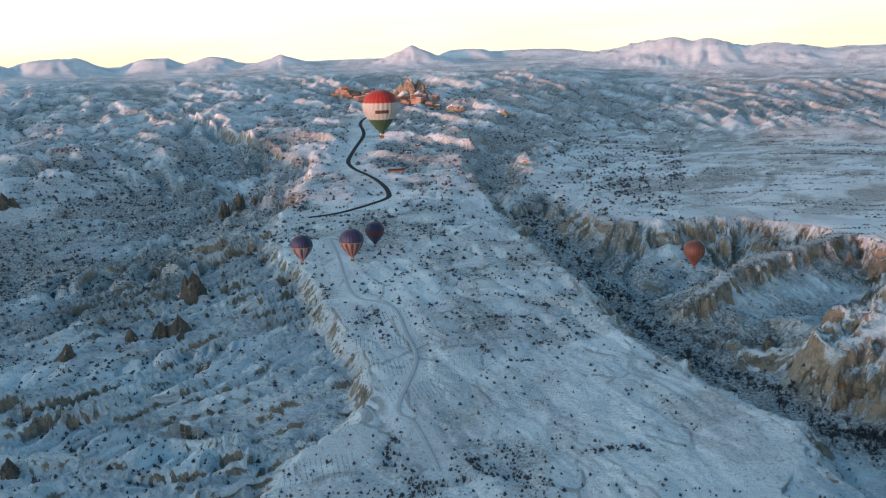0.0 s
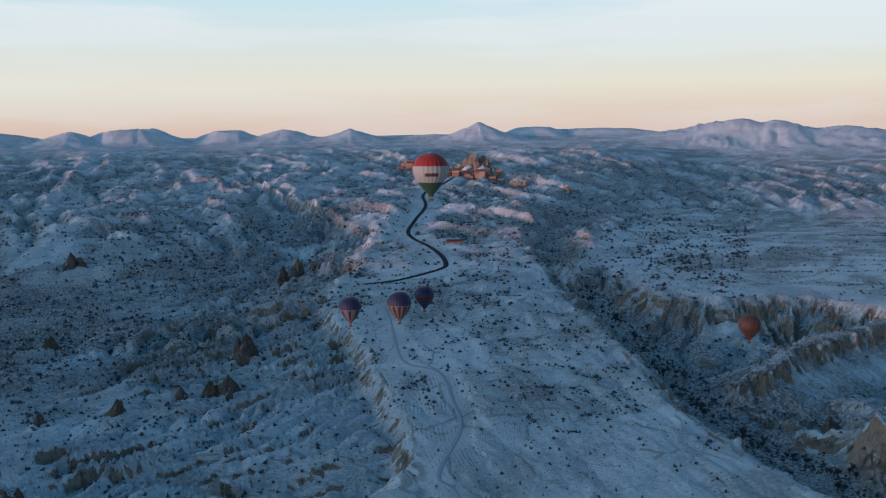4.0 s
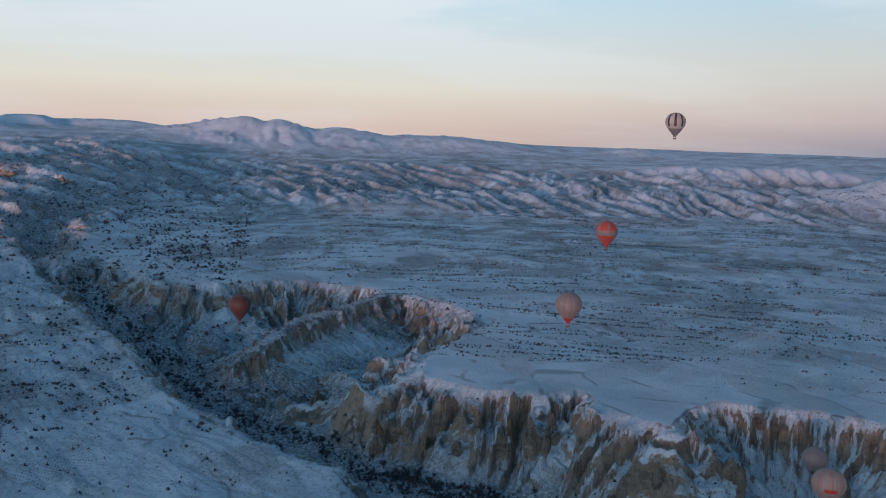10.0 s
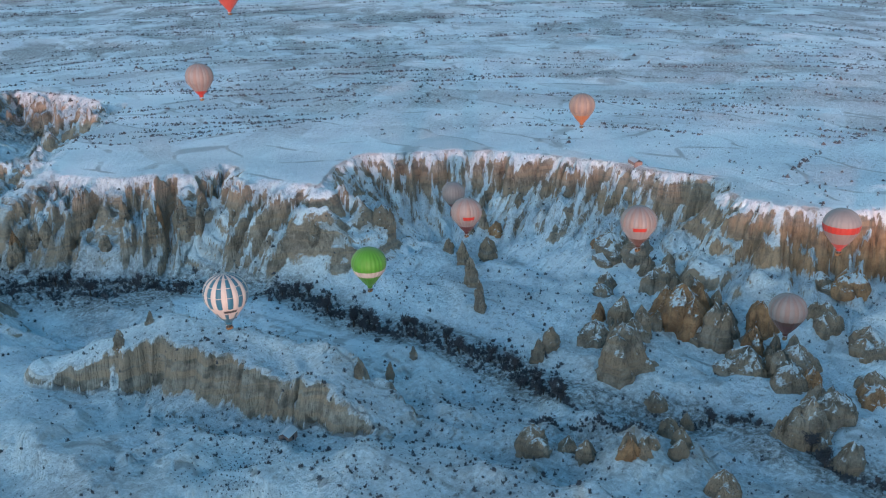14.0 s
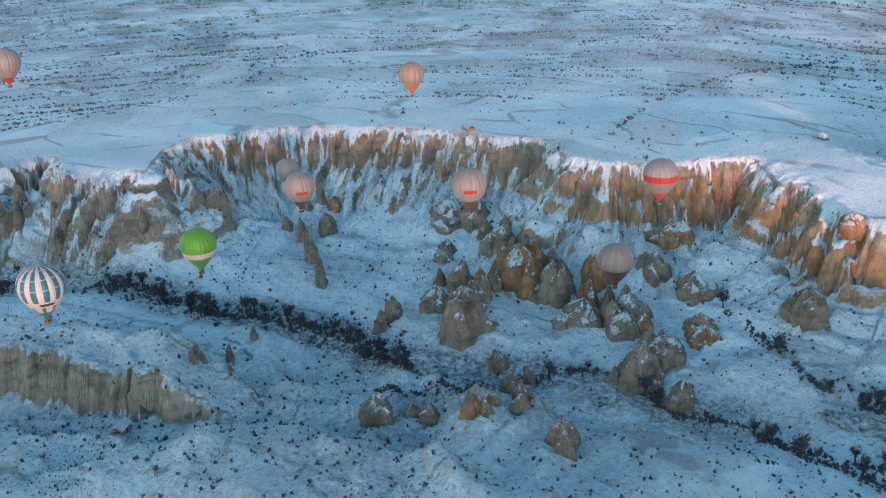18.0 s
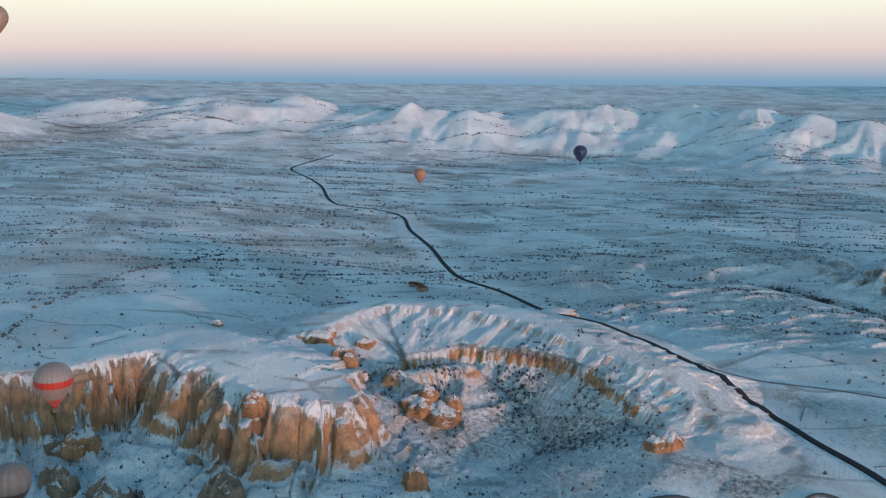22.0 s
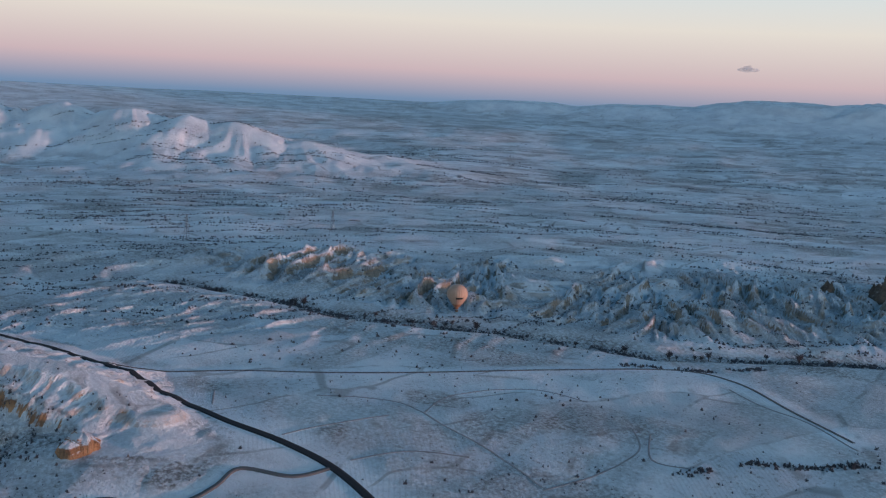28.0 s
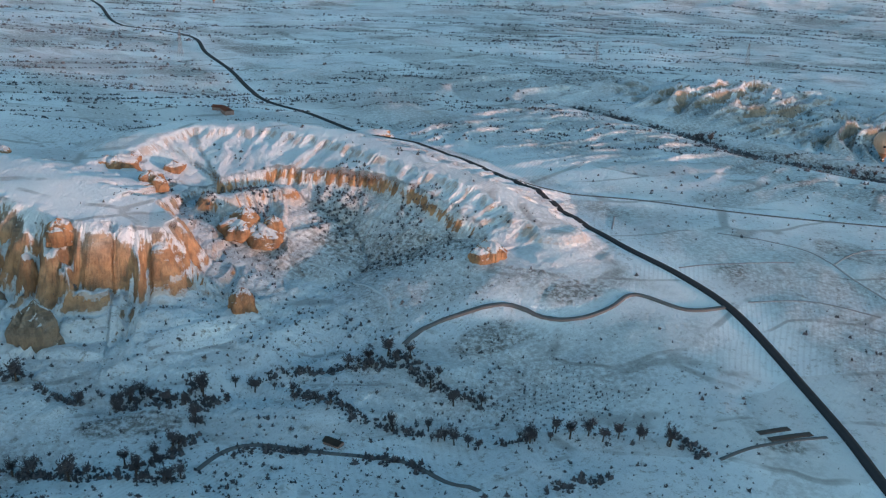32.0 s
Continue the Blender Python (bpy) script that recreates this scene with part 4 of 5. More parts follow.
CLOTHS = {n: cloth(n + "_balloon_cloth", c) for n, c in dict(
    red=(0.62, 0.035, 0.02), white=(0.78, 0.74, 0.68), green=(0.05, 0.14, 0.05), lime=(0.10, 0.42, 0.02), navy=(0.015, 0.028, 0.13), maroon=(0.15, 0.03, 0.028),
    pink=(0.66, 0.10, 0.07), salmon=(0.38, 0.30, 0.275), peach=(0.48, 0.36, 0.29), grey=(0.38, 0.36, 0.36), teal=(0.03, 0.20, 0.32), orange=(0.62, 0.25, 0.10), gold=(0.52, 0.33, 0.15), apricot=(0.95, 0.60, 0.42), brown=(0.13, 0.055, 0.04), black=(0.02, 0.02, 0.025)).items()}
WICKER = plain("wicker", (0.20, 0.11, 0.05), 0.85, 0, 0.3, 3.0)
STEEL = plain("steel", (0.4, 0.4, 0.42), 0.35, 1.0, 0.1, 2.0)
ROPE = plain("black_cable", (0.03, 0.03, 0.03), 0.7, 0, 0.1, 2.0)


def profile(u):
    """Radius and height of the envelope, u from 0 at the mouth to 1 at the crown, for a width of 2."""
    if u < 0.42:
        t = u / 0.42
        return 0.16 + 0.70 * t ** 0.86, -1.28 + 0.93 * t
    a = (u - 0.42) / 0.58
    ang = -0.42 + a * (math.pi / 2 + 0.42)
    return 0.99 * math.cos(ang) * (1 - 0.06 * (1 - a)) + 0.0, 0.02 + 0.92 * math.sin(ang) * (1.0 if ang > 0 else 0.95)


def gores(bm, u0, u1, g0, g1, total, puff=0.035, rows=6, out=1.0):
    """A patch of the envelope between two heights and two seams."""
    grid = []
    per = 4
    for i in range(rows + 1):
        u = u0 + (u1 - u0) * i / rows
        r, h = profile(u)
        ring = []
        for j in range((g1 - g0) * per + 1):
            f = j / per
            bulge = 1 + puff * math.sin(math.pi * (f % 1)) * min(1, r * 2)
            a = 2 * math.pi * (g0 + f) / total
            ring.append(bm.verts.new((r * bulge * out * math.cos(a), r * bulge * out * math.sin(a), h * (1 + (out - 1)))))
        grid.append(ring)
    for i in range(rows):
        for j in range((g1 - g0) * per):
            f = bm.faces.new((grid[i][j], grid[i][j + 1], grid[i + 1][j + 1], grid[i + 1][j]))
            f.smooth = True


def bar(bm, p, q, r, sides=5):
    p, q = Vector(p), Vector(q)
    d = (q - p).normalized()
    u = d.orthogonal().normalized()
    v = d.cross(u)
    ra = [bm.verts.new(p + (u * math.cos(2 * math.pi * i / sides) + v * math.sin(2 * math.pi * i / sides)) * r) for i in range(sides)]
    rb = [bm.verts.new(q + (u * math.cos(2 * math.pi * i / sides) + v * math.sin(2 * math.pi * i / sides)) * r) for i in range(sides)]
    for i in range(sides):
        bm.faces.new((ra[i], ra[(i + 1) % sides], rb[(i + 1) % sides], rb[i]))
    bm.faces.new(ra[::-1])
    bm.faces.new(rb)


def box(bm, c, s, bevel=0.0):
    res = bmesh.ops.create_cube(bm, size=1.0, matrix=Matrix.Translation(c) @ Matrix.Diagonal((*s, 1)))
    if bevel:
        edges = list({e for v in res["verts"] for e in v.link_edges})
        bmesh.ops.bevel(bm, geom=edges, offset=bevel, segments=1, affect="EDGES")


def balloon(label, place, width, bands, stripes=(), total=24, bar_at=None, turn=0.0):
    """bands: (from, to, cloth); stripes: (from, to, cloth, every, first); bar_at: a band of lettering that cannot be read, as a plain bar."""
    root = empty("hot_air_balloon", label, "balloon", "balloons over the valley", place)
    s = width / 2
    root.scale = (s, s, s)
    root.rotation_euler = (0, 0, radians(turn))
    for i, (u0, u1, c) in enumerate(bands):
        bm = bmesh.new()
        gores(bm, u0, u1, 0, total, total, rows=max(2, int((u1 - u0) * 22)))
        part("envelope_panel", bm, CLOTHS[c], root)
    for u0, u1, c, every, first in stripes:
        for g in range(first, total, every):
            bm = bmesh.new()
            gores(bm, u0, u1, g, g + 1, total, rows=max(2, int((u1 - u0) * 16)), out=1.006)
            part("stripe", bm, CLOTHS[c], root)
    if bar_at:
        u0, u1, n, c = bar_at
        g = int(round(math.atan2(8 - place[1], 45 - place[0]) / (2 * math.pi) * total)) - 1
        bm = bmesh.new()
        gores(bm, u0, u1, g, g + n, total, rows=2, out=1.012)
        part("marking", bm, CLOTHS[c], root)
    bm = bmesh.new()
    r0, h0 = profile(0)
    for i in range(16):
        a0, a1 = 2 * math.pi * i / 16, 2 * math.pi * (i + 1) / 16
        vs = [bm.verts.new((r * math.cos(a), r * math.sin(a), h)) for r, h, a in ((r0, h0, a0), (r0, h0, a1), (r0 * 0.86, h0 - 0.12, a1), (r0 * 0.86, h0 - 0.12, a0))]
        bm.faces.new(vs)
    part("scoop", bm, CLOTHS[bands[0][2]], root)
    bm = bmesh.new()
    box(bm, (0, 0, -1.60), (0.26, 0.17, 0.12), 0.015)
    basket = part("basket", bm, WICKER, root)
    bm = bmesh.new()
    for sx in (-1, 1):
        box(bm, (sx * 0.132, 0, -1.535), (0.018, 0.19, 0.024), 0.005)
        box(bm, (0, sx * 0.087, -1.535), (0.246, 0.018, 0.024), 0.005)
    part("padded_rim", bm, ROPE, basket, "dark padded basket rim")
    bm = bmesh.new()
    for sx in (-1, 1):
        for sy in (-1, 1):
            bar(bm, (sx * 0.12, sy * 0.075, -1.54), (sx * 0.10, sy * 0.08, -1.45), 0.008)
    box(bm, (0, 0, -1.45), (0.24, 0.18, 0.02))
    bar(bm, (-0.05, 0, -1.45), (-0.05, 0, -1.38), 0.025, 8)
    bar(bm, (0.05, 0, -1.45), (0.05, 0, -1.38), 0.025, 8)
    part("burner", bm, STEEL, root)
    bm = bmesh.new()
    for i in range(8):
        a = 2 * math.pi * (i + 0.5) / 8
        bar(bm, (0.11 * math.cos(a), 0.085 * math.sin(a), -1.45), (r0 * 0.9 * math.cos(a), r0 * 0.9 * math.sin(a), h0), 0.004, 4)
    part("cable", bm, ROPE, root)
    return root


def two(a, b, cut=0.5):
    return [(0, cut, a), (cut, 1, b)]


balloon("red, white and green striped hot air balloon drifting high", (-46, 700, 185), 27, [(0, 0.10, "green"), (0.10, 0.30, "green"), (0.30, 0.62, "white"), (0.62, 1, "red")], bar_at=(0.44, 0.50, 3, "brown"))
balloon("navy blue hot air balloon with orange lower stripes", (-124, 795, 66), 19.5, [(0, 0.52, "salmon"), (0.52, 1, "navy")], [(0.08, 0.50, "navy", 3, 0)])
balloon("navy blue hot air balloon with pink lower stripes", (-78, 760, 76), 20.5, [(0, 0.52, "salmon"), (0.52, 1, "navy")], [(0.05, 0.50, "maroon", 2, 0)])
balloon("dark navy hot air balloon with a red middle band", (-66, 850, 67), 18, [(0, 0.4, "navy"), (0.4, 0.55, "maroon"), (0.55, 1, "navy")], [(0.12, 0.40, "maroon", 4, 0)])
# cloth picked darker to hold the canyon's shade in its colour
balloon("dark red hot air balloon low in the canyon", (201, 770, 57), 18, [(0, 1, "brown")], [(0.1, 0.9, "maroon", 3, 0)])
balloon("grey-beige hot air balloon with a red mouth", (400, 594, 80), 19.7, [(0, 0.16, "red"), (0.16, 1, "grey")], [(0.16, 0.98, "salmon", 2, 0)])
balloon("red hot air balloon with a pale middle band", (453, 629, 129), 17.6, [(0, 0.42, "pink"), (0.42, 0.58, "salmon"), (0.58, 1, "pink")], [(0.60, 0.95, "salmon", 4, 0)])
balloon("white and grey striped hot air balloon high in the sky", (522, 642, 215), 16.5, [(0, 0.30, "grey"), (0.30, 1, "white")], [(0.40, 0.97, "brown", 3, 0)])
balloon("white hot air balloon with dark teal stripes", (256, 359, 29), 20.7, [(0, 0.12, "teal"), (0.12, 1, "white")], [(0.40, 0.96, "teal", 2, 0), (0.1, 0.26, "teal", 3, 0)], bar_at=(0.30, 0.36, 3, "black"))
balloon("bright green hot air balloon with a pale band", (345, 364, 16), 18.8, [(0, 0.32, "lime"), (0.32, 0.46, "white"), (0.46, 1, "lime")])
balloon("grey hot air balloon close to the cliff", (512, 462, -4), 17, [(0, 0.2, "maroon"), (0.2, 1, "grey")])
balloon("grey-pink hot air balloon with a red mouth below the rim", (440, 383, 16), 18.8, [(0, 0.22, "maroon"), (0.22, 1, "grey")], [(0.3, 0.9, "salmon", 3, 0)], bar_at=(0.45, 0.52, 3, "red"))
balloon("pale grey hot air balloon with red markings", (446, 268, 33), 19, [(0, 0.22, "brown"), (0.22, 1, "grey")], [(0.5, 0.95, "salmon", 2, 0)], bar_at=(0.45, 0.52, 3, "red"))
balloon("beige hot air balloon with a dark red lower band", (462, 192, 0), 18.6, [(0, 0.30, "maroon"), (0.30, 0.42, "brown"), (0.42, 1, "salmon")], [(0.42, 0.97, "grey", 2, 0)])
balloon("white hot air balloon with a red zigzag band", (506, 188, 33), 19, [(0, 0.16, "red"), (0.16, 0.46, "salmon"), (0.46, 0.58, "red"), (0.58, 1, "grey")])
balloon("plain orange hot air balloon over the plateau", (577, 400, 55), 18.5, [(0, 0.3, "orange"), (0.3, 1, "salmon")], [(0.3, 0.97, "peach", 2, 0)])
balloon("orange and white striped hot air balloon far off", (1364, 29, 46), 17, [(0, 1, "orange")], [(0.1, 0.95, "salmon", 2, 0)])
balloon("navy hot air balloon far over the plain", (1198, -164, 90), 17, [(0, 1, "navy")], [(0.3, 0.6, "teal", 4, 0)])
balloon("peach hot air balloon with a dark mark", (728, -494, -2), 19, [(0, 0.18, "orange"), (0.18, 1, "apricot")], bar_at=(0.43, 0.49, 3, "black"))
balloon("golden hot air balloon with a dark green lower part", (491, -425, 327), 17, [(0, 0.3, "green"), (0.3, 0.55, "gold"), (0.55, 1, "salmon")], [(0.3, 0.6, "brown", 3, 0)])
balloon("yellow hot air balloon high over the ridge", (658, 272, 212), 17, [(0, 0.25, "gold"), (0.25, 1, "peach")])
balloon("yellow-green hot air balloon far over the valley", (421, -959, 0), 12, [(0, 1, "gold")], [(0.1, 0.95, "lime", 2, 0)])


# ---- rocks ----
# place, height and width of each
WEST_SPIRES = [(-285, 1031, 30.6, 27.2), (-275, 921, 25.7, 29.2), (-361, 862, 17.9, 18.2), (-314, 909, 12.3, 12.8), (-420, 829, 13.1, 11.3), (-542, 1103, 20.2, 16.3), (-347, 1475, 24.6, 13.5), (-327, 1485, 26.6, 15.4), (-301, 1478, 22.6, 13.5), (-360, 1436, 16.7, 12.3), (-361, 660, 12.8, 18.8), (-315, 635, 13.1, 11.6), (-383, 975, 10.7, 11.4), (-215, 965, 11.3, 10.8), (-222, 829, 12.2, 21.2), (-285, 916, 18.4, 11.7), (-691, 1486, 30.6, 29.2), (-247, 1527, 24.1, 36.7)]
CANYON_SPIRES = [(264, 449, 15.8, 5.0), (242, 442, 10.3, 4.3), (426, 524, 23.0, 7.2), (419, 504, 22.4, 5.4), (405, 600, 17.9, 5.5), (397, 565, 18.0, 6.5), (405, 562, 15.4, 5.3), (471, 495, 12.7, 8.9), (473, 487, 23.1, 6.0), (496, 439, 21.4, 6.7), (470, 407, 23.3, 7.4), (447, 379, 24.3, 5.6), (311, 337, 9.3, 3.9), (345, 352, 12.0, 3.6), (370, 360, 8.6, 3.4), (503, 459, 11.8, 5.6), (521, 437, 18.9, 10.4), (373, 598, 13.1, 5.8), (285, 828, 16.5, 8.4)]
BOWL_ROCKS = [(437, 267, 29.9, 20.4), (454, 299, 15.4, 15.0), (419, 312, 15.9, 7.0), (432, 313, 15.5, 9.0), (397, 215, 14.7, 9.5), (383, 200, 12.7, 8.0), (336, 248, 11.5, 11.5), (495, 198, 20.2, 19.9), (440, 168, 27.3, 17.3), (430, 144, 17.0, 12.3), (464, 165, 17.3, 16.5), (501, 159, 14.0, 13.3), (548, 205, 17.5, 12.5), (524, 338, 11.6, 10.3), (358, 168, 15.1, 12.4)]
CLIFF_ROCKS = [(508, 271, 37.2, 23.6), (503, 249, 32.8, 16.4), (485, 221, 19.8, 18.8), (482, 197, 19.3, 16.0), (540, 308, 22.7, 15.9), (524, 233, 29.9, 13.4), (546, 203, 17.0, 12.2), (540, 176, 20.1, 18.5), (562, 362, 20.3, 19.4), (563, 341, 24.0, 15.2), (493, 156, 11.5, 14.0), (534, 115, 30.0, 15.9), (574, 140, 11.4, 7.5), (515, 335, 12.8, 10.8), (585, 226, 15.2, 14.4), (587, 208, 16.5, 16.5)]
ORANGE_ROCKS = [ (551, 14, 18.8, 9.6), (639, 11, 25.9, 12.3), (636, -5, 22.7, 10.8), (639, 15, 13.7, 18.2), (636, 2, 14.4, 21.7), (715, 86, 15.3, 18.6), (679, 65, 14.6, 12.3), (740, 165, 6.3, 8.5), (572, -126, 15.0, 14.3), (855, -98, 9.0, 21.0), (714, 54, 10.7, 10.2), (589, 107, 18.0, 10.3)]


def lobe(bm, cx, cy, z0, h, w, seed, sharp, segs=24, rings=18):
    """One weathered spire: a tapered body with creases, flutes and ledges."""
    rows = []
    off = Vector((seed * 3.1, seed * 1.7, seed * 2.3))
    for i in range(rings + 1):
        v = i / rings
        taper = (1 - v ** sharp) * 0.92 + 0.10 * (1 - v)
        ring = []
        for j in range(segs):
            a = 2 * math.pi * j / segs
            p = Vector((math.cos(a), math.sin(a), v * h / max(w, 1) * 1.1))
            n1 = noise.noise(p * 1.3 + off)
            n2 = 1 - 2.2 * abs(noise.noise(Vector((p.x * 2.6, p.y * 2.6, p.z * 0.8)) + off))
            n3 = 1 - 2.2 * abs(noise.noise(Vector((p.x * 5.5, p.y * 5.5, p.z * 1.6)) - off))
            ledge = noise.noise(Vector((p.x, p.y, p.z * 5.0)) + off * 2)
            r = w * 0.5 * taper * (0.90 + 0.42 * n1 + 0.27 * n2 + 0.17 * n3 + 0.13 * ledge)
            ring.append(bm.verts.new((cx + r * math.cos(a) + 0.14 * w * v * math.sin(seed), cy + r * math.sin(a) + 0.14 * w * v * math.cos(seed), z0 + h * (v + 0.10 * n1 * v + 0.04 * n3 * v))))
        rows.append(ring)
    for i in range(rings):
        for j in range(segs):
            f = bm.faces.new((rows[i][j], rows[i][(j + 1) % segs], rows[i + 1][(j + 1) % segs], rows[i + 1][j]))
            f.smooth = (i + j) % 3 != 2
    bm.faces.new(rows[-1])


def rock(name, label, x, y, h, w, mat, seed, sharp=1.6, group="", top=999.0):
    h *= 0.8
    root = empty(name, label, "rock", group, (x, y, min(height_at(x, y), top - h)))
    sink = 0.18 * h + 2
    bm = bmesh.new()
    lobe(bm, 0, 0, -sink, h + sink, w, seed, sharp)
    part("spire", bm, mat, root)
    if w > 9:
        for q in range(3 + int(w > 16) * 2):
            a = seed * 2.3 + q * 2.1
            d = w * (0.32 + 0.14 * math.sin(seed + q))
            bm = bmesh.new()
            lobe(bm, d * math.cos(a), d * math.sin(a), -sink, (h + sink) * (0.68 + 0.26 * math.sin(seed * 5 + q * 3)), w * (0.64 + 0.18 * math.cos(q + seed)), seed + q * 1.7 + 4, sharp, 18, 14)
            part("spire", bm, mat, root)
    return root


for i, (x, y, h, w) in enumerate(WEST_SPIRES):
    rock("rock_cone", "pointed tuff cone with shade in its colour, standing in the snowy valley", x, y, h, w, TUFF_SHADED, i + 0.37, 1.25, "cones in the western valley")
for i, (x, y, h, w) in enumerate(CANYON_SPIRES):
    rock("rock_spire", "slender tan tuff pillar below the plateau rim", x, y, h, w * 1.15, TUFF_TAN, i + 20.2, 3.4, "pillars below the rim", -9.0)
for i, (x, y, h, w) in enumerate(BOWL_ROCKS):
    rock("rock_outcrop", "rounded tan tuff outcrop on the snowy valley floor", x, y, h, w * 1.05, TUFF_TAN, i + 50.6, 3.2, "outcrops on the valley floor")
for i, (x, y, h, w) in enumerate(CLIFF_ROCKS):
    rock("rock_outcrop", "brown and tan tuff tower at the cliff foot", x, y, h * 0.78, w * 1.1, TUFF_TAN if i % 5 else TUFF_RED, i + 80.9, 3.0, "towers at the cliff foot")
for x, y, h, w, k in ((585, -961, 44, 26, 0.2), (562, -950, 30, 16, 1.4), (535, -942, 26, 20, 2.8), (604, -972, 20, 18, 3.9), (640, -930, 14, 12, 5.1)):
    rock("rock_cone", "dark pointed tuff cone beyond the snowy stream", x, y, h * 0.8, w, TUFF_SHADED, k + 210, 1.4, "cones beyond the stream")
rnd = random.Random(7)
CHAINS = [
    ([(562, 365), (555, 335), (547, 301), (536, 280), (523, 260), (503, 238), (505, 218), (501, 200)], 18, 17, 14),
    ([(505, 212), (483, 186), (447, 175), (420, 176)], 9, 15, 12),
    ([(512, 281), (461, 281), (481, 314)], 9, 19, 13),
    ([(419, 232), (387, 204), (354, 199), (347, 214), (338, 251)], 11, 9, 9),
    ([(534, 462), (563, 452), (583, 455)], 6, 12, 9),
    ([(282, 661), (291, 669), (300, 646)], 7, 16, 8),
    ([(331, 626), (376, 598), (395, 574)], 8, 20, 8)]
k = 0
for line, n, top, wide in CHAINS:
    for i in range(n):
        u = (i + rnd.uniform(-0.3, 0.3)) / n * (len(line) - 1)
        j = min(max(int(u), 0), len(line) - 2)
        (ax, ay), (bx, by) = line[j], line[j + 1]
        x, y = ax + (bx - ax) * (u - j) + rnd.gauss(0, 4), ay + (by - ay) * (u - j) + rnd.gauss(0, 4)
        rock("rock_outcrop", "jagged brown tuff crag in a broken row", x, y, top * rnd.uniform(0.45, 1.2), wide * rnd.uniform(0.5, 1.1), TUFF_TAN if k % 7 else TUFF_RED, k + 150.3, 2.6, "crags at the cliff foot")
        k += 1
for i, (x, y, h, w) in enumerate(ORANGE_ROCKS):
    rock("rock_outcrop", "orange tuff crag catching the low sun", x, y, h * 0.66, w * 1.15, TUFF_RED, i + 120.4, 5.5, "orange crags")


# ---- rock town on the skyline ----
def castle_rock():
    x, y = -104, 2920
    root = empty("castle_rock", "jagged honeycombed rock castle above the town", "rock", "", (x, y, height_at(x, y)))
    for dx, dy, h, w in ((0, 0, 78, 60), (-26, -6, 58, 50), (32, 4, 66, 52), (12, -14, 70, 40), (-52, -8, 36, 50), (60, -4, 40, 50), (-20, -40, 30, 60), (30, -40, 26, 60)):
        bm = bmesh.new()
        lobe(bm, dx, dy, -12, h + 12, w, dx * 0.13 + 3, 2.6, 22, 16)
        part("crag", bm, TUFF_TAN, root)
    root.scale = (0.8, 0.8, 0.72)


castle_rock()
WALLS = [plain("stone_wall_" + n, c, 0.9, 0, 0.2, 0.3) for n, c in (("ochre", (0.30, 0.165, 0.125)), ("cream", (0.36, 0.23, 0.18)), ("grey", (0.24, 0.16, 0.14)))]
ROOF_CLAY = plain("weathered_flat_roof", (0.24, 0.14, 0.11), 0.9, 0, 0.3, 0.4)
ROOF_SNOW = plain("snowy_roof", (0.72, 0.73, 0.77), 0.8, 0, 0.15, 0.4)
GLASS = plain("dark_window", (0.03, 0.035, 0.045), 0.2, 0, 0.1, 1.0)


def house(x, y, w, d, h, turn, k, label="reddish stone house with a flat roof", sink=2.0):
    root = empty("house", label, "house", "houses of the rock town", (x, y, height_at(x, y) - 0.2))
    root.rotation_euler = (0, 0, turn)
    bm = bmesh.new()
    box(bm, (0, 0, (h - sink) / 2), (w, d, h + sink), 0.06)
    part("wall", bm, WALLS[k % 3], root)
    bm = bmesh.new()
    box(bm, (0, 0, h + 0.2), (w + 0.5, d + 0.5, 0.5), 0.1)
    part("roof", bm, ROOF_SNOW if k % 5 == 0 else ROOF_CLAY, root)
    for i in range(max(1, int(w / 4))):
        bm = bmesh.new()
        box(bm, (-w / 2 + (i + 0.5) * w / max(1, int(w / 4)), -d / 2 - 0.02, h * 0.62), (1.1, 0.12, 1.4))
        part("window", bm, GLASS, root)
    return root


rng = random.Random(5)
for i in range(130):
    u = rng.random()
    house(-310 + 270 * u + rng.gauss(0, 26), 2990 - 320 * u + rng.gauss(0, 42), rng.uniform(12, 22), rng.uniform(9, 13), rng.uniform(8, 15), rng.uniform(-0.5, 0.5), i)
for x, y in ((30, 2534), (40, 2528), (148, 2416), (160, 2425), (140, 2430)):
    rock("rock_outcrop", "pale tuff knob catching the dawn light", x, y, 18, 34, TUFF_PALE, x * 0.1, 2.4, "pale knobs")


# ---- small buildings and pylons ----
SHED_ROOF = plain("rusty_sheet", (0.30, 0.10, 0.06), 0.6, 0.2, 0.3, 0.8)


def shed(x, y, w, d, h, turn, label, roof):
    root = empty("shed", label, "shed", "", (x, y, height_at(x, y) - 0.3))
    root.rotation_euler = (0, 0, turn)
    bm = bmesh.new()
    box(bm, (0, 0, h / 2 - 0.5), (w, d, h + 1), 0.04)
    part("wall", bm, WALLS[2], root)
    for s in (-1, 1):
        bm = bmesh.new()
        vs = [bm.verts.new(p) for p in ((-w / 2 - 0.4, s * (d / 2 + 0.5), h - 0.2), (w / 2 + 0.4, s * (d / 2 + 0.5), h - 0.2), (w / 2 + 0.4, 0, h + d * 0.3), (-w / 2 - 0.4, 0, h + d * 0.3))]
        f = bm.faces.new(vs if s < 0 else vs[::-1])
        bmesh.ops.solidify(bm, geom=[f], thickness=0.2)
        part("roof_slope", bm, roof, root)
    bm = bmesh.new()
    box(bm, (0, -d / 2 - 0.03, 1.0), (1.2, 0.1, 2.1))
    part("door", bm, GLASS, root)
    return root


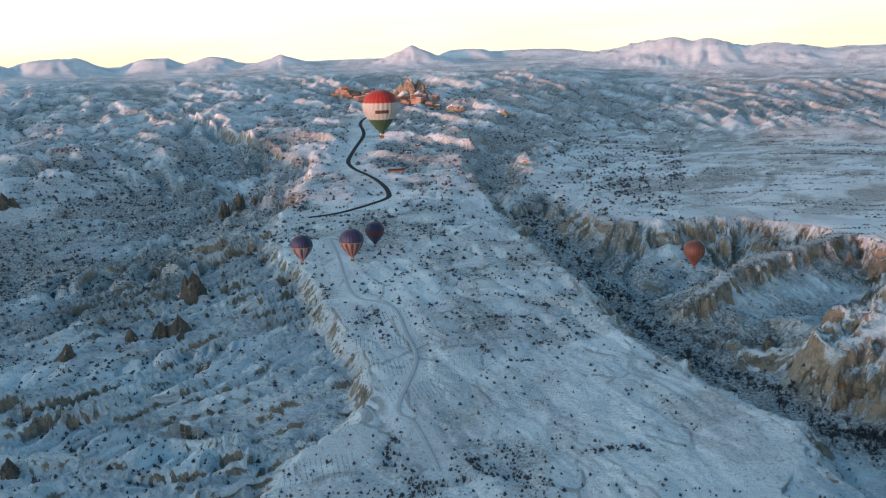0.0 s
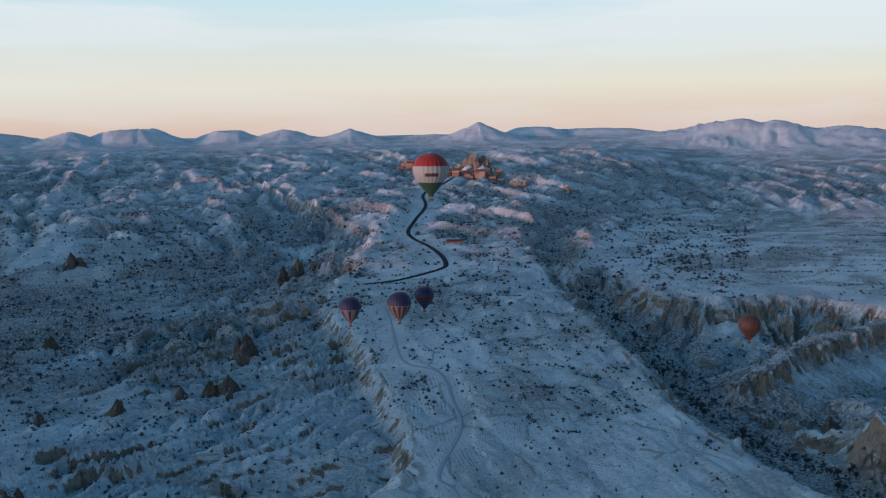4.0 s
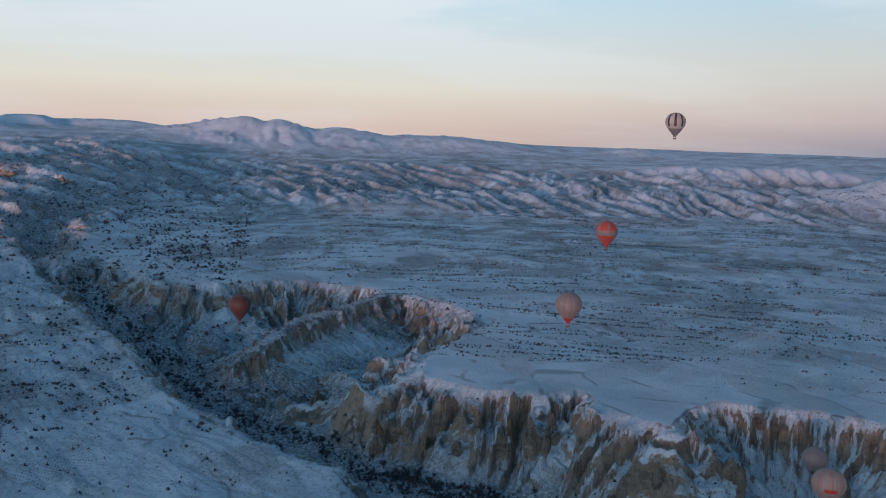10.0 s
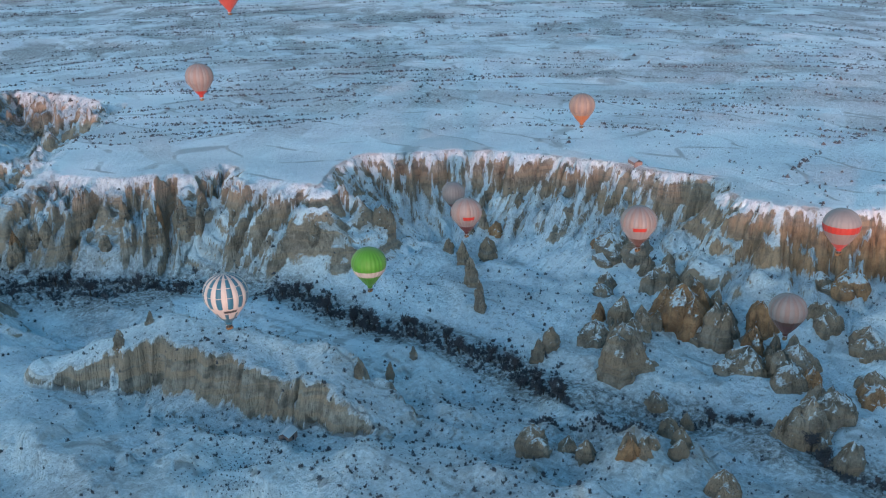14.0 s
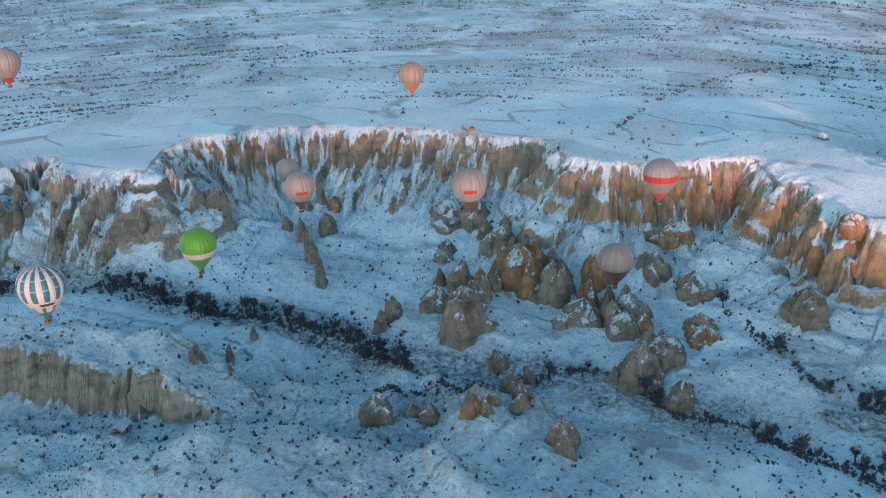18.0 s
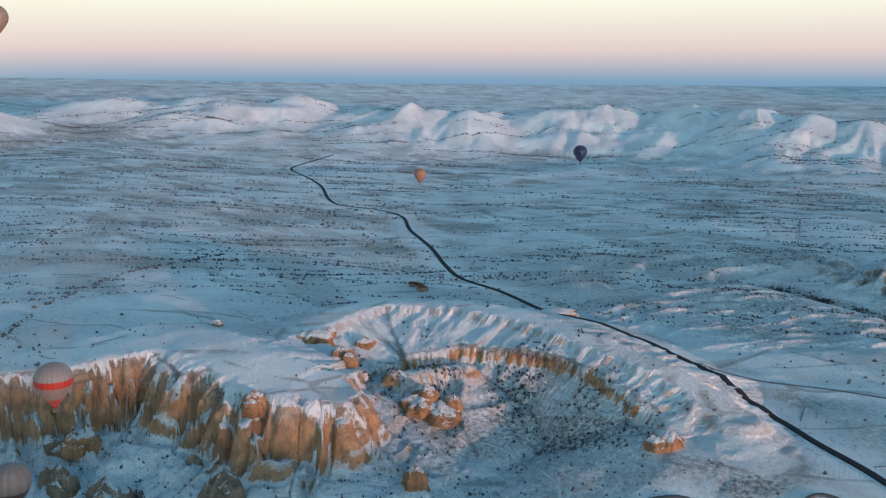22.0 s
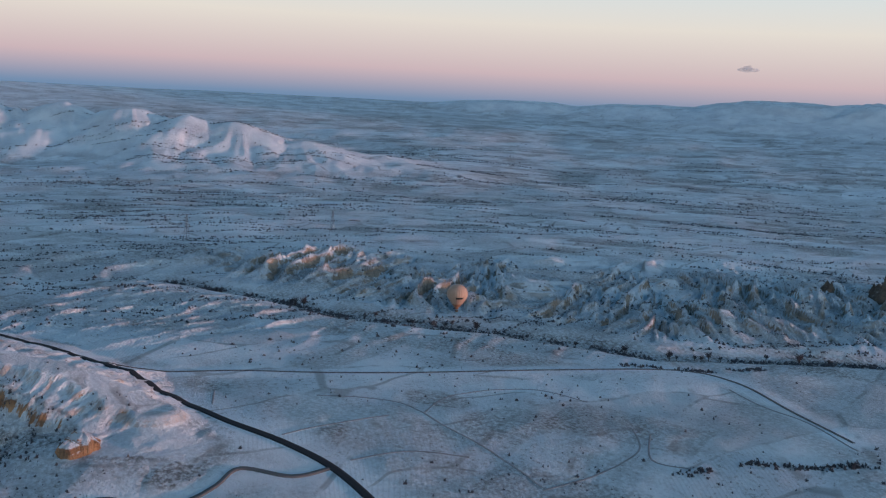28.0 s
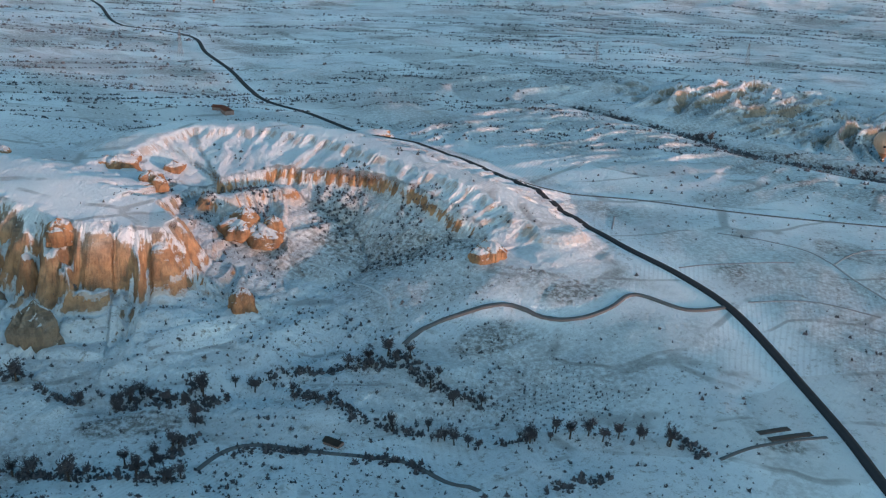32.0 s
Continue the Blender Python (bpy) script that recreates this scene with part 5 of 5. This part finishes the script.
shed(946, 18, 14, 8, 4, 0.3, "low farm shed with a rusty red roof among bushes", SHED_ROOF)
shed(962, 26, 9, 6, 3.5, 1.2, "small outbuilding with a rusty red roof", SHED_ROOF)
shed(426, -20, 8, 4, 1.8, 0.8, "dark hut beside the orchard track", SOIL)
shed(262, 330, 8, 5, 3, 0.4, "small hut with a snowy roof below the table rock", ROOF_SNOW)
shed(-86, 1626, 26, 9, 4, 0.1, "long dark barn beside the winding road", SHED_ROOF)
shed(628, 388, 12, 6, 3, 1.0, "low snow-covered hut on the plateau rim", ROOF_SNOW)


def pylon(x, y, h, turn):
    root = empty("pylon", "grey steel lattice power pylon in the fields", "pylon", "power line", (x, y, height_at(x, y)))
    root.rotation_euler = (0, 0, turn)
    for sx in (-1, 1):
        for sy in (-1, 1):
            bm = bmesh.new()
            bar(bm, (sx * 2.6, sy * 2.6, -0.5), (sx * 0.45, sy * 0.45, h), 0.16, 4)
            part("leg", bm, GALVANISED, root)
    bm = bmesh.new()
    for i in range(7):
        a, b = i / 7, (i + 1) / 7
        ra, rb = 2.6 - 2.15 * a, 2.6 - 2.15 * b
        for sx, sy, tx, ty in ((-1, -1, 1, -1), (1, -1, 1, 1), (1, 1, -1, 1), (-1, 1, -1, -1)):
            bar(bm, (sx * ra, sy * ra, h * a), (tx * rb, ty * rb, h * b), 0.09, 4)
    part("bracing", bm, GALVANISED, root)
    for k, f in enumerate((0.72, 0.86, 0.98)):
        bm = bmesh.new()
        bar(bm, (-5.2 + k, 0, h * f), (5.2 - k, 0, h * f), 0.14, 4)
        part("crossarm", bm, GALVANISED, root)


for x, y in ((1228, -441), (1276, 70), (1212, -643)):
    pylon(x, y, 30, 0.5)


# ---- small cloud ----
def cloud():
    bm = bmesh.new()
    for i, (dx, dz, w, h) in enumerate(((0, 0, 24, 10), (-24, -2, 16, 6), (24, -1, 18, 6), (8, 6, 14, 9), (-10, 5, 12, 7), (42, -2, 9, 4), (-40, -3, 8, 3))):
        bmesh.ops.create_icosphere(bm, subdivisions=3, radius=1, matrix=Matrix.Translation((dx, i * 3, dz)) @ Matrix.Diagonal((w * 1.1, 16, h * 1.5, 1)))
    for v in bm.verts:
        v.co += Vector((1, 1, 0.6)) * 5 * noise.noise(v.co * 0.05)
    for f in bm.faces:
        f.smooth = True
    me = bpy.data.meshes.new("cloud")
    bm.to_mesh(me)
    bm.free()
    vapour = plain("cloud_vapour", (0.60, 0.60, 0.66), 1.0, 0, 0.1, 0.02)
    vapour.node_tree.nodes["Principled BSDF"].inputs["Alpha"].default_value = 0.16
    me.materials.append(vapour)
    ob = new("cloud", me)
    a = radians(142.55)
    ob.location = (4700 * math.sin(a), 4700 * math.cos(a), 225 + 4700 * math.tan(radians(1.62)))
    ob.rotation_euler = (0, 0, -a)
    tagged(ob, "small grey lens-shaped cloud over the horizon", "cloud")


cloud()


# ---- trees and brush ----
def bare_tree(name, label, seed, h, spread):
    """A leafless tree: tapered trunk, limbs and a crown of fine twigs."""
    rnd = random.Random(seed)
    root = empty(name, label, "tree", "trees along the streams")
    bm = bmesh.new()
    tips = []
    def limb(p, q, r0, r1, sides=5):
        d = (q - p).normalized()
        u = d.orthogonal().normalized()
        w = d.cross(u)
        ring = [[bm.verts.new(c + (u * math.cos(2 * math.pi * i / sides) + w * math.sin(2 * math.pi * i / sides)) * r) for i in range(sides)] for c, r in ((p, r0), (q, r1))]
        for i in range(sides):
            bm.faces.new((ring[0][i], ring[0][(i + 1) % sides], ring[1][(i + 1) % sides], ring[1][i]))
    top = Vector((rnd.uniform(-0.3, 0.3), rnd.uniform(-0.3, 0.3), h * 0.34))
    limb(Vector((0, 0, -0.6)), top, 0.05 * h, 0.034 * h, 6)
    for i in range(7):
        a = 2 * math.pi * i / 7 + rnd.uniform(-0.4, 0.4)
        q = top + Vector((math.cos(a) * spread * rnd.uniform(0.3, 0.7), math.sin(a) * spread * rnd.uniform(0.3, 0.7), h * rnd.uniform(0.22, 0.5)))
        limb(top, q, 0.024 * h, 0.008 * h, 4)
        tips += [(top + (q - top) * f) for f in (0.45, 0.7, 1.0)]
    part("trunk", bm, BARK, root)
    bm = bmesh.new()
    for c in tips:
        for k in range(13):
            d = Vector((rnd.gauss(0, 1), rnd.gauss(0, 1), rnd.gauss(0.45, 0.8))).normalized()
            p = c + Vector((rnd.gauss(0, 1), rnd.gauss(0, 1), rnd.gauss(0, 0.8))) * spread * 0.14
            q = p + d * h * rnd.uniform(0.12, 0.24)
            s = d.orthogonal().normalized() * h * 0.020
            bm.faces.new([bm.verts.new(v) for v in (p - s, p + s, q)])
            m = p.lerp(q, 0.5)
            e = d.cross(s).normalized() * h * 0.045
            bm.faces.new([bm.verts.new(v) for v in (m, m + e + d * h * 0.07, m + s)])
    part("crown", bm, TWIG, root)
    return root


def scatter(pts, h, far=False):
    """Shrubs at (x, y) points of those heights, as one mesh: a low knotted core and a burst of twig sprays."""
    n = len(pts)
    rnd = np.random.RandomState(n)
    z = pts[:, 2] if pts.shape[1] > 2 else terrain(pts[:, 0], pts[:, 1])[0]
    k = 5 if far else 13
    wide = h * rnd.uniform(0.55, 0.95, n)
    core = np.array([(1, 0, 0), (0, 1, 0), (-1, 0, 0), (0, -1, 0), (0, 0, 1)])[None] * (1 + rnd.uniform(-0.6, 0.3, (n, 5, 1)))
    size = 0.95 if far else 0.7
    core = core * np.stack([wide * size, wide * size, h * 0.62], 1)[:, None] + np.array([0, 0, -0.05])
    a, up = rnd.uniform(0, 2 * np.pi, (n, k)), rnd.uniform(0.15, 1.0, (n, k))
    way = np.stack([np.cos(a) * (1.15 - 0.8 * up), np.sin(a) * (1.15 - 0.8 * up), up], -1) * rnd.uniform(0.55, 1.15, (n, k, 1))
    tip = way * np.stack([wide, wide, h * 0.95], 1)[:, None]
    side = np.stack([-np.sin(a), np.cos(a), 0 * a], -1) * (wide[:, None, None] * rnd.uniform(0.12, 0.30, (n, k, 1)))
    spray = np.stack([tip * 0.35 - side, tip * 0.45 + side, tip], 2).reshape(n, k * 3, 3)
    base = np.stack([pts[:, 0], pts[:, 1], z], 1)[:, None]
    V = np.concatenate([core, spray], 1) + base
    Fc = np.concatenate([[(0, 1, 4), (1, 2, 4), (2, 3, 4), (3, 0, 4)], 5 + np.arange(k * 3).reshape(k, 3)])
    F = (Fc[None] + (5 + 3 * k) * np.arange(n)[:, None, None]).reshape(-1, 3)
    return V.reshape(-1, 3), F


def brush(name, label, pts, h, category="bushes"):
    far = np.hypot(pts[:, 0], pts[:, 1]) > 720
    v, f = scatter(pts[~far], h[~far])
    v2, f2 = scatter(pts[far], h[far], True)
    v, f = np.concatenate([v, v2]), np.concatenate([f, f2 + len(v)])
    return tagged(new(name, mesh_from(name, v, f, BUSH, False)), label, category, kind="stuff")


def on_line(line, n, spread, rnd):
    P = np.array([p[:2] for p in line], float)
    L = np.r_[0, np.cumsum(np.hypot(*np.diff(P, axis=0).T))]
    s = rnd.uniform(0, L[-1], n)
    return np.stack([np.interp(s, L, P[:, 0]), np.interp(s, L, P[:, 1])], 1) + rnd.normal(0, spread, (n, 2))


HEDGES = [
    [(479, 86), (481, 62), (474, 46)],
    [(496, 42), (471, 34), (448, 37), (431, 43), (420, 62)],
    [(469, 33), (481, 16), (491, 3), (489, -13), (491, -30), (483, -53), (497, -61)],
    [(497, -61), (469, -65), (457, -73), (444, -86), (439, -90)],
    [(434, -45), (425, -61), (408, -77), (406, -91), (406, -106), (400, -123), (393, -140), (383, -151)],
    [(481, 3), (464, -16), (444, -34), (436, -46)],
    [(419, 93), (413, 67), (410, 55), (406, 39)],
    [(365, -94), (368, -111), (369, -125)],
    [(391, -154), (381, -159), (371, -162)],
    [(425, 24), (428, 11), (421, -12)],
    [(413, -30), (404, -48), (390, -63)],
    [(524, 155), (510, 135), (498, 116), (487, 108), (480, 97), (475, 73), (471, 56), (469, 37)],
    [(414, 227), (426, 208), (439, 196), (437, 168), (420, 141), (426, 121), (423, 104), (422, 75)],
    [(359, 268), (373, 239), (376, 215)],
    [(660, 289), (771, 305), (823, 300), (920, 286), (1056, 228)],
    [(549, -516), (528, -542), (507, -562), (492, -612)],
    [(390, -393), (376, -438), (360, -453), (333, -499)],
    [(267, 640), (295, 616), (323, 592), (343, 546)],
    [(377, 505), (393, 473), (385, 441), (388, 403), (401, 378), (405, 350), (404, 320), (394, 288), (387, 265)],
]
SPUR_HEDGES = [
    [(-3, 1003), (33, 995), (61, 965)],
    [(41, 913), (73, 904), (97, 874)],
    [(-119, 1310), (-180, 1301), (-232, 1288)],
    [(32, 843), (64, 853), (82, 824)],
    [(-45, 564), (-43, 596), (-38, 621)],
    [(19, 552), (40, 551), (58, 531)],
    [(68, 786), (98, 792), (123, 802)],
    [(24, 779), (37, 745), (69, 745)],
    [(-22, 1039), (-57, 989), (-88, 933)],
    [(85, 578), (108, 585), (125, 577)],
    [(193, 925), (205, 856), (209, 790)],
]
rnd = np.random.RandomState(11)


def plant_wild():
    n = 190000
    az = np.radians(np.where(rnd.uniform(0, 1, n) < 0.60, rnd.uniform(-33, 16, n), rnd.uniform(16, 162, n)))
    r = np.exp(rnd.uniform(math.log(290), math.log(3300), n))
    x, y = r * np.sin(az), r * np.cos(az)
    deg = np.degrees(az)
    clump = 1.3 * fbm(x, y, 120, 4, 91, 0.6) + 0.5 * fbm(x * 0.4, y, 50, 2, 92)
    plain_land = (deg > 14) & ~inside(x, y, RIM + [p[:2] for p in SOFT[1:-1]])
    odds = np.where(plain_land, 0.55 * smooth(0.10, 0.55, clump), 0.42 + 0.8 * clump + np.where(deg < 14, 0.12, 0))
    odds = np.where((r < 640) & (deg > 8) & (deg < 45), 0.35 + 0.8 * clump, odds)
    keep = rnd.uniform(0, 1, n) < np.clip(odds, 0.015, 0.95) + 0.25 * (deg < 14)
    x, y, r, deg, odds = x[keep], y[keep], r[keep], deg[keep], odds[keep]
    n = len(x)
    z, clean, warm, bare, soil = terrain(x, y)[:5]
    steep = np.abs(terrain(x + 2.5, y + 2.5)[0] - z) / 3.5
    keep = rnd.uniform(0, 1, n) < np.where(deg < 14, 0.20 + 1.2 * soil, 0.60 + 0.5 * soil)
    for line in (ROAD_EAST, ROAD_WEST, TRACK_SPUR, TRACK_FARM, TRACK_FIELD):
        keep &= along(x, y, line)[0] > 7
    rim = inside(x, y, [(396, 792), (336, 711), (365, 660), (442, 636), (447, 531), (470, 600), (560, 640), (520, 800)])
    keep &= (steep < 0.8) & ~rim & (rnd.uniform(0, 1, n) < np.where((deg > -8) & (deg < 14) & (r < 1250), 0.35 + 0.65 * smooth(0.0, 0.4, fbm(x, y, 60, 3, 90)), 1.0))
    x, y, z, r, deg = x[keep], y[keep], z[keep], r[keep], deg[keep]
    h = (0.7 + 2.9 * rnd.uniform(0, 1, len(x)) ** 3) * np.clip(r / 900, 0.7, 1.5) * np.where(deg < 14, 1.2, 1.0)
    for name, label, m in (("bushes", "dark leafless bushes scattered over the western valley and spur", deg < 14), ("bushes", "dark bushes dotted over canyon and plateau snow", (deg >= 14) & (deg < 75)), ("bushes", "dark bushes dotted over the eastern fields and slopes", deg >= 75)):
        brush(name, label, np.stack([x[m], y[m], z[m]], 1), h[m])


def plant_hedges():
    pts, hs = [], []
    for line in HEDGES:
        P = np.array([p[:2] for p in line], float)
        L = np.hypot(*np.diff(P, axis=0).T).sum()
        k = int(L / (0.42 if L < 270 else 1.7))
        q = on_line(line, k, 2.0, rnd)
        q = q[vnoise(q[:, 0] / 16, q[:, 1] / 16, 95) > 0.24]
        pts.append(q)
        hs.append(1.0 + 2.2 * rnd.uniform(0, 1, len(q)) ** 2)
    for line, k, sp in ((STREAM[2:8], 900, 9.0), (STREAM[6:13], 1300, 10.0), (RIVER, 1900, 3.5)):
        q = on_line(line, k, sp, rnd)
        q = q[vnoise(q[:, 0] / 20, q[:, 1] / 20, 96) > 0.36]
        pts.append(q)
        hs.append(0.9 + 2.8 * rnd.uniform(0, 1, len(q)) ** 2)
    for line in SPUR_HEDGES:
        q = on_line(line, 46, 2.2, rnd)
        pts.append(q)
        hs.append(1.0 + 2.4 * rnd.uniform(0, 1, len(q)) ** 2)
    # shrubs dotted over the canyon and bowl floors
    q = np.stack([rnd.uniform(230, 640, 15000), rnd.uniform(-120, 760, 15000)], 1)
    q = q[inside(q[:, 0], q[:, 1], RIM + [p[:2] for p in SOFT[1:-1]])]
    q = q[rnd.uniform(0, 1, len(q)) < np.clip(0.35 + 1.5 * fbm(q[:, 0], q[:, 1], 70, 4, 93, 0.6), 0.06, 1)]
    q = q[(along(q[:, 0], q[:, 1], RIM)[0] > 24) & (along(q[:, 0], q[:, 1], TRACK_FARM)[0] > 3)]
    pts.append(q)
    hs.append(0.6 + 1.7 * rnd.uniform(0, 1, len(q)) ** 3)
    q = np.stack([rnd.uniform(-720, -90, 5200), rnd.uniform(520, 1900, 5200)], 1)
    q = q[inside(q[:, 0], q[:, 1], WEST + WEST_FAR[1:-1])]
    q = q[fbm(q[:, 0] * 0.8 + q[:, 1] * 0.6, q[:, 1] * 0.8 - q[:, 0] * 0.6, 70, 4, 101, 0.6) > 0.16]
    pts.append(q)
    hs.append(1.6 + 4.2 * rnd.uniform(0, 1, len(q)) ** 2)
    garden = np.stack([rnd.uniform(385, 500, 520), rnd.uniform(-160, 130, 520)], 1)
    pts.append(garden[vnoise(garden[:, 0] / 28, garden[:, 1] / 28, 97) > 0.42])
    hs.append(0.4 + 1.2 * rnd.uniform(0, 1, len(pts[-1])) ** 3)
    for cx, cy, rx, ry, k, seed in ((665, -20, 42, 75, 1900, 98), (640, -70, 30, 50, 600, 100), (590, -55, 45, 70, 600, 99), (600, 330, 60, 60, 200, 94)):
        q = np.stack([rnd.normal(cx, rx * 0.6, k), rnd.normal(cy, ry * 0.6, k)], 1)
        q = q[vnoise(q[:, 0] / 20, q[:, 1] / 20, seed) > 0.58]
        pts.append(q)
        hs.append(0.7 + 2.1 * rnd.uniform(0, 1, len(q)) ** 2)
    brush("hedge", "dense dark thickets along streams and field edges", np.concatenate(pts), np.concatenate(hs), "hedge")
    # broken hedgerows of the plain, roughly along the contours
    pts, hs = [], []
    for i in range(950):
        az = radians(rnd.uniform(16, 150))
        r = math.exp(rnd.uniform(math.log(850), math.log(3000)))
        c = np.array([r * math.sin(az), r * math.cos(az)])
        t = az + math.pi / 2 + rnd.normal(0, 0.22)
        d = np.array([math.sin(t), math.cos(t)])
        L = rnd.uniform(30, 190) * (0.6 + r / 1800)
        k = int(L / rnd.uniform(1.1, 4.5))
        pts.append(c + d * np.sort(rnd.uniform(-L / 2, L / 2, k))[:, None] + rnd.normal(0, 1.3, (k, 2)))
        hs.append((0.7 + 1.9 * rnd.uniform(0, 1, k) ** 2) * (0.8 + r / 3000))
    brush("hedgerow", "broken rows of dark bushes between snowy fields", np.concatenate(pts), np.concatenate(hs), "hedge")


plant_wild()
plant_hedges()


def orchard():
    pts = []
    a, b, c = np.array((441, -93)), np.array((463, -131)), np.array((405, -115))
    for i in range(13):
        for j in range(14):
            pts.append(a + (b - a) * i / 12 + (c - a) * j / 13)
    pts = np.array(pts, float) + rnd.normal(0, 0.25, (len(pts), 2))
    brush("orchard", "rows of small pruned fruit trees in the snow", pts, rnd.uniform(0.7, 1.1, len(pts)), "orchard")
    rows = []
    for cx, cy, turn in ((-26, 690, 0.3), (8, 735, 0.9), (-58, 796, 0.1), (-52, 734, 0.15), (-84, 566, 0.2), (-102, 848, 0.3), (53, 672, 0.7), (-19, 785, 0.5), (-62, 861, 0.2), (230, 330, 0.6), (205, 300, 0.2)):
        for i in range(14):
            for j in range(12):
                u, v = (i - 7) * 3.4, (j - 6) * 2.6
                rows.append((cx + u * math.cos(turn) - v * math.sin(turn), cy + u * math.sin(turn) + v * math.cos(turn)))
    rows = np.array(rows) + rnd.normal(0, 0.2, (len(rows), 2))
    brush("vineyard", "low vine stumps in rows under the snow", rows, rnd.uniform(0.6, 0.95, len(rows)), "vineyard")


orchard()
KINDS = [bare_tree("bare_tree", "leafless dark tree beside a stream bed", s, h, w) for s, h, w in ((1, 7, 3.2), (2, 9, 3.6), (3, 6, 3.4), (4, 8, 2.6))]
spots = np.concatenate([on_line(line, k, sp, rnd) for line, k, sp in ((STREAM[1:9], 120, 10.0), (HEDGES[-2], 20, 5), (HEDGES[-1], 55, 4), (HEDGES[-1][-4:], 22, 7), (HEDGES[0], 8, 2), (HEDGES[1], 16, 2), (HEDGES[2], 18, 3), (HEDGES[3], 10, 3), (HEDGES[4], 26, 3), (HEDGES[5], 10, 4), (HEDGES[6], 10, 2), (HEDGES[11], 20, 3), (HEDGES[12], 18, 2.5), (RIVER, 40, 4))])
tree_z = terrain(spots[:, 0], spots[:, 1])[0]
for i, ((x, y), z) in enumerate(zip(spots, tree_z)):
    f = 0.45 + 0.95 * rnd.uniform(0, 1) ** 1.4
    m = Matrix.Translation((x, y, z - 0.1)) @ Matrix.Rotation(rnd.uniform(0, 6.28), 4, "Z") @ Matrix.Scale(f, 4)
    if i < len(KINDS):
        KINDS[i].matrix_basis = m
    else:
        t = copy_thing(KINDS[i % 4], Matrix.Identity(4))
        t.matrix_basis = m
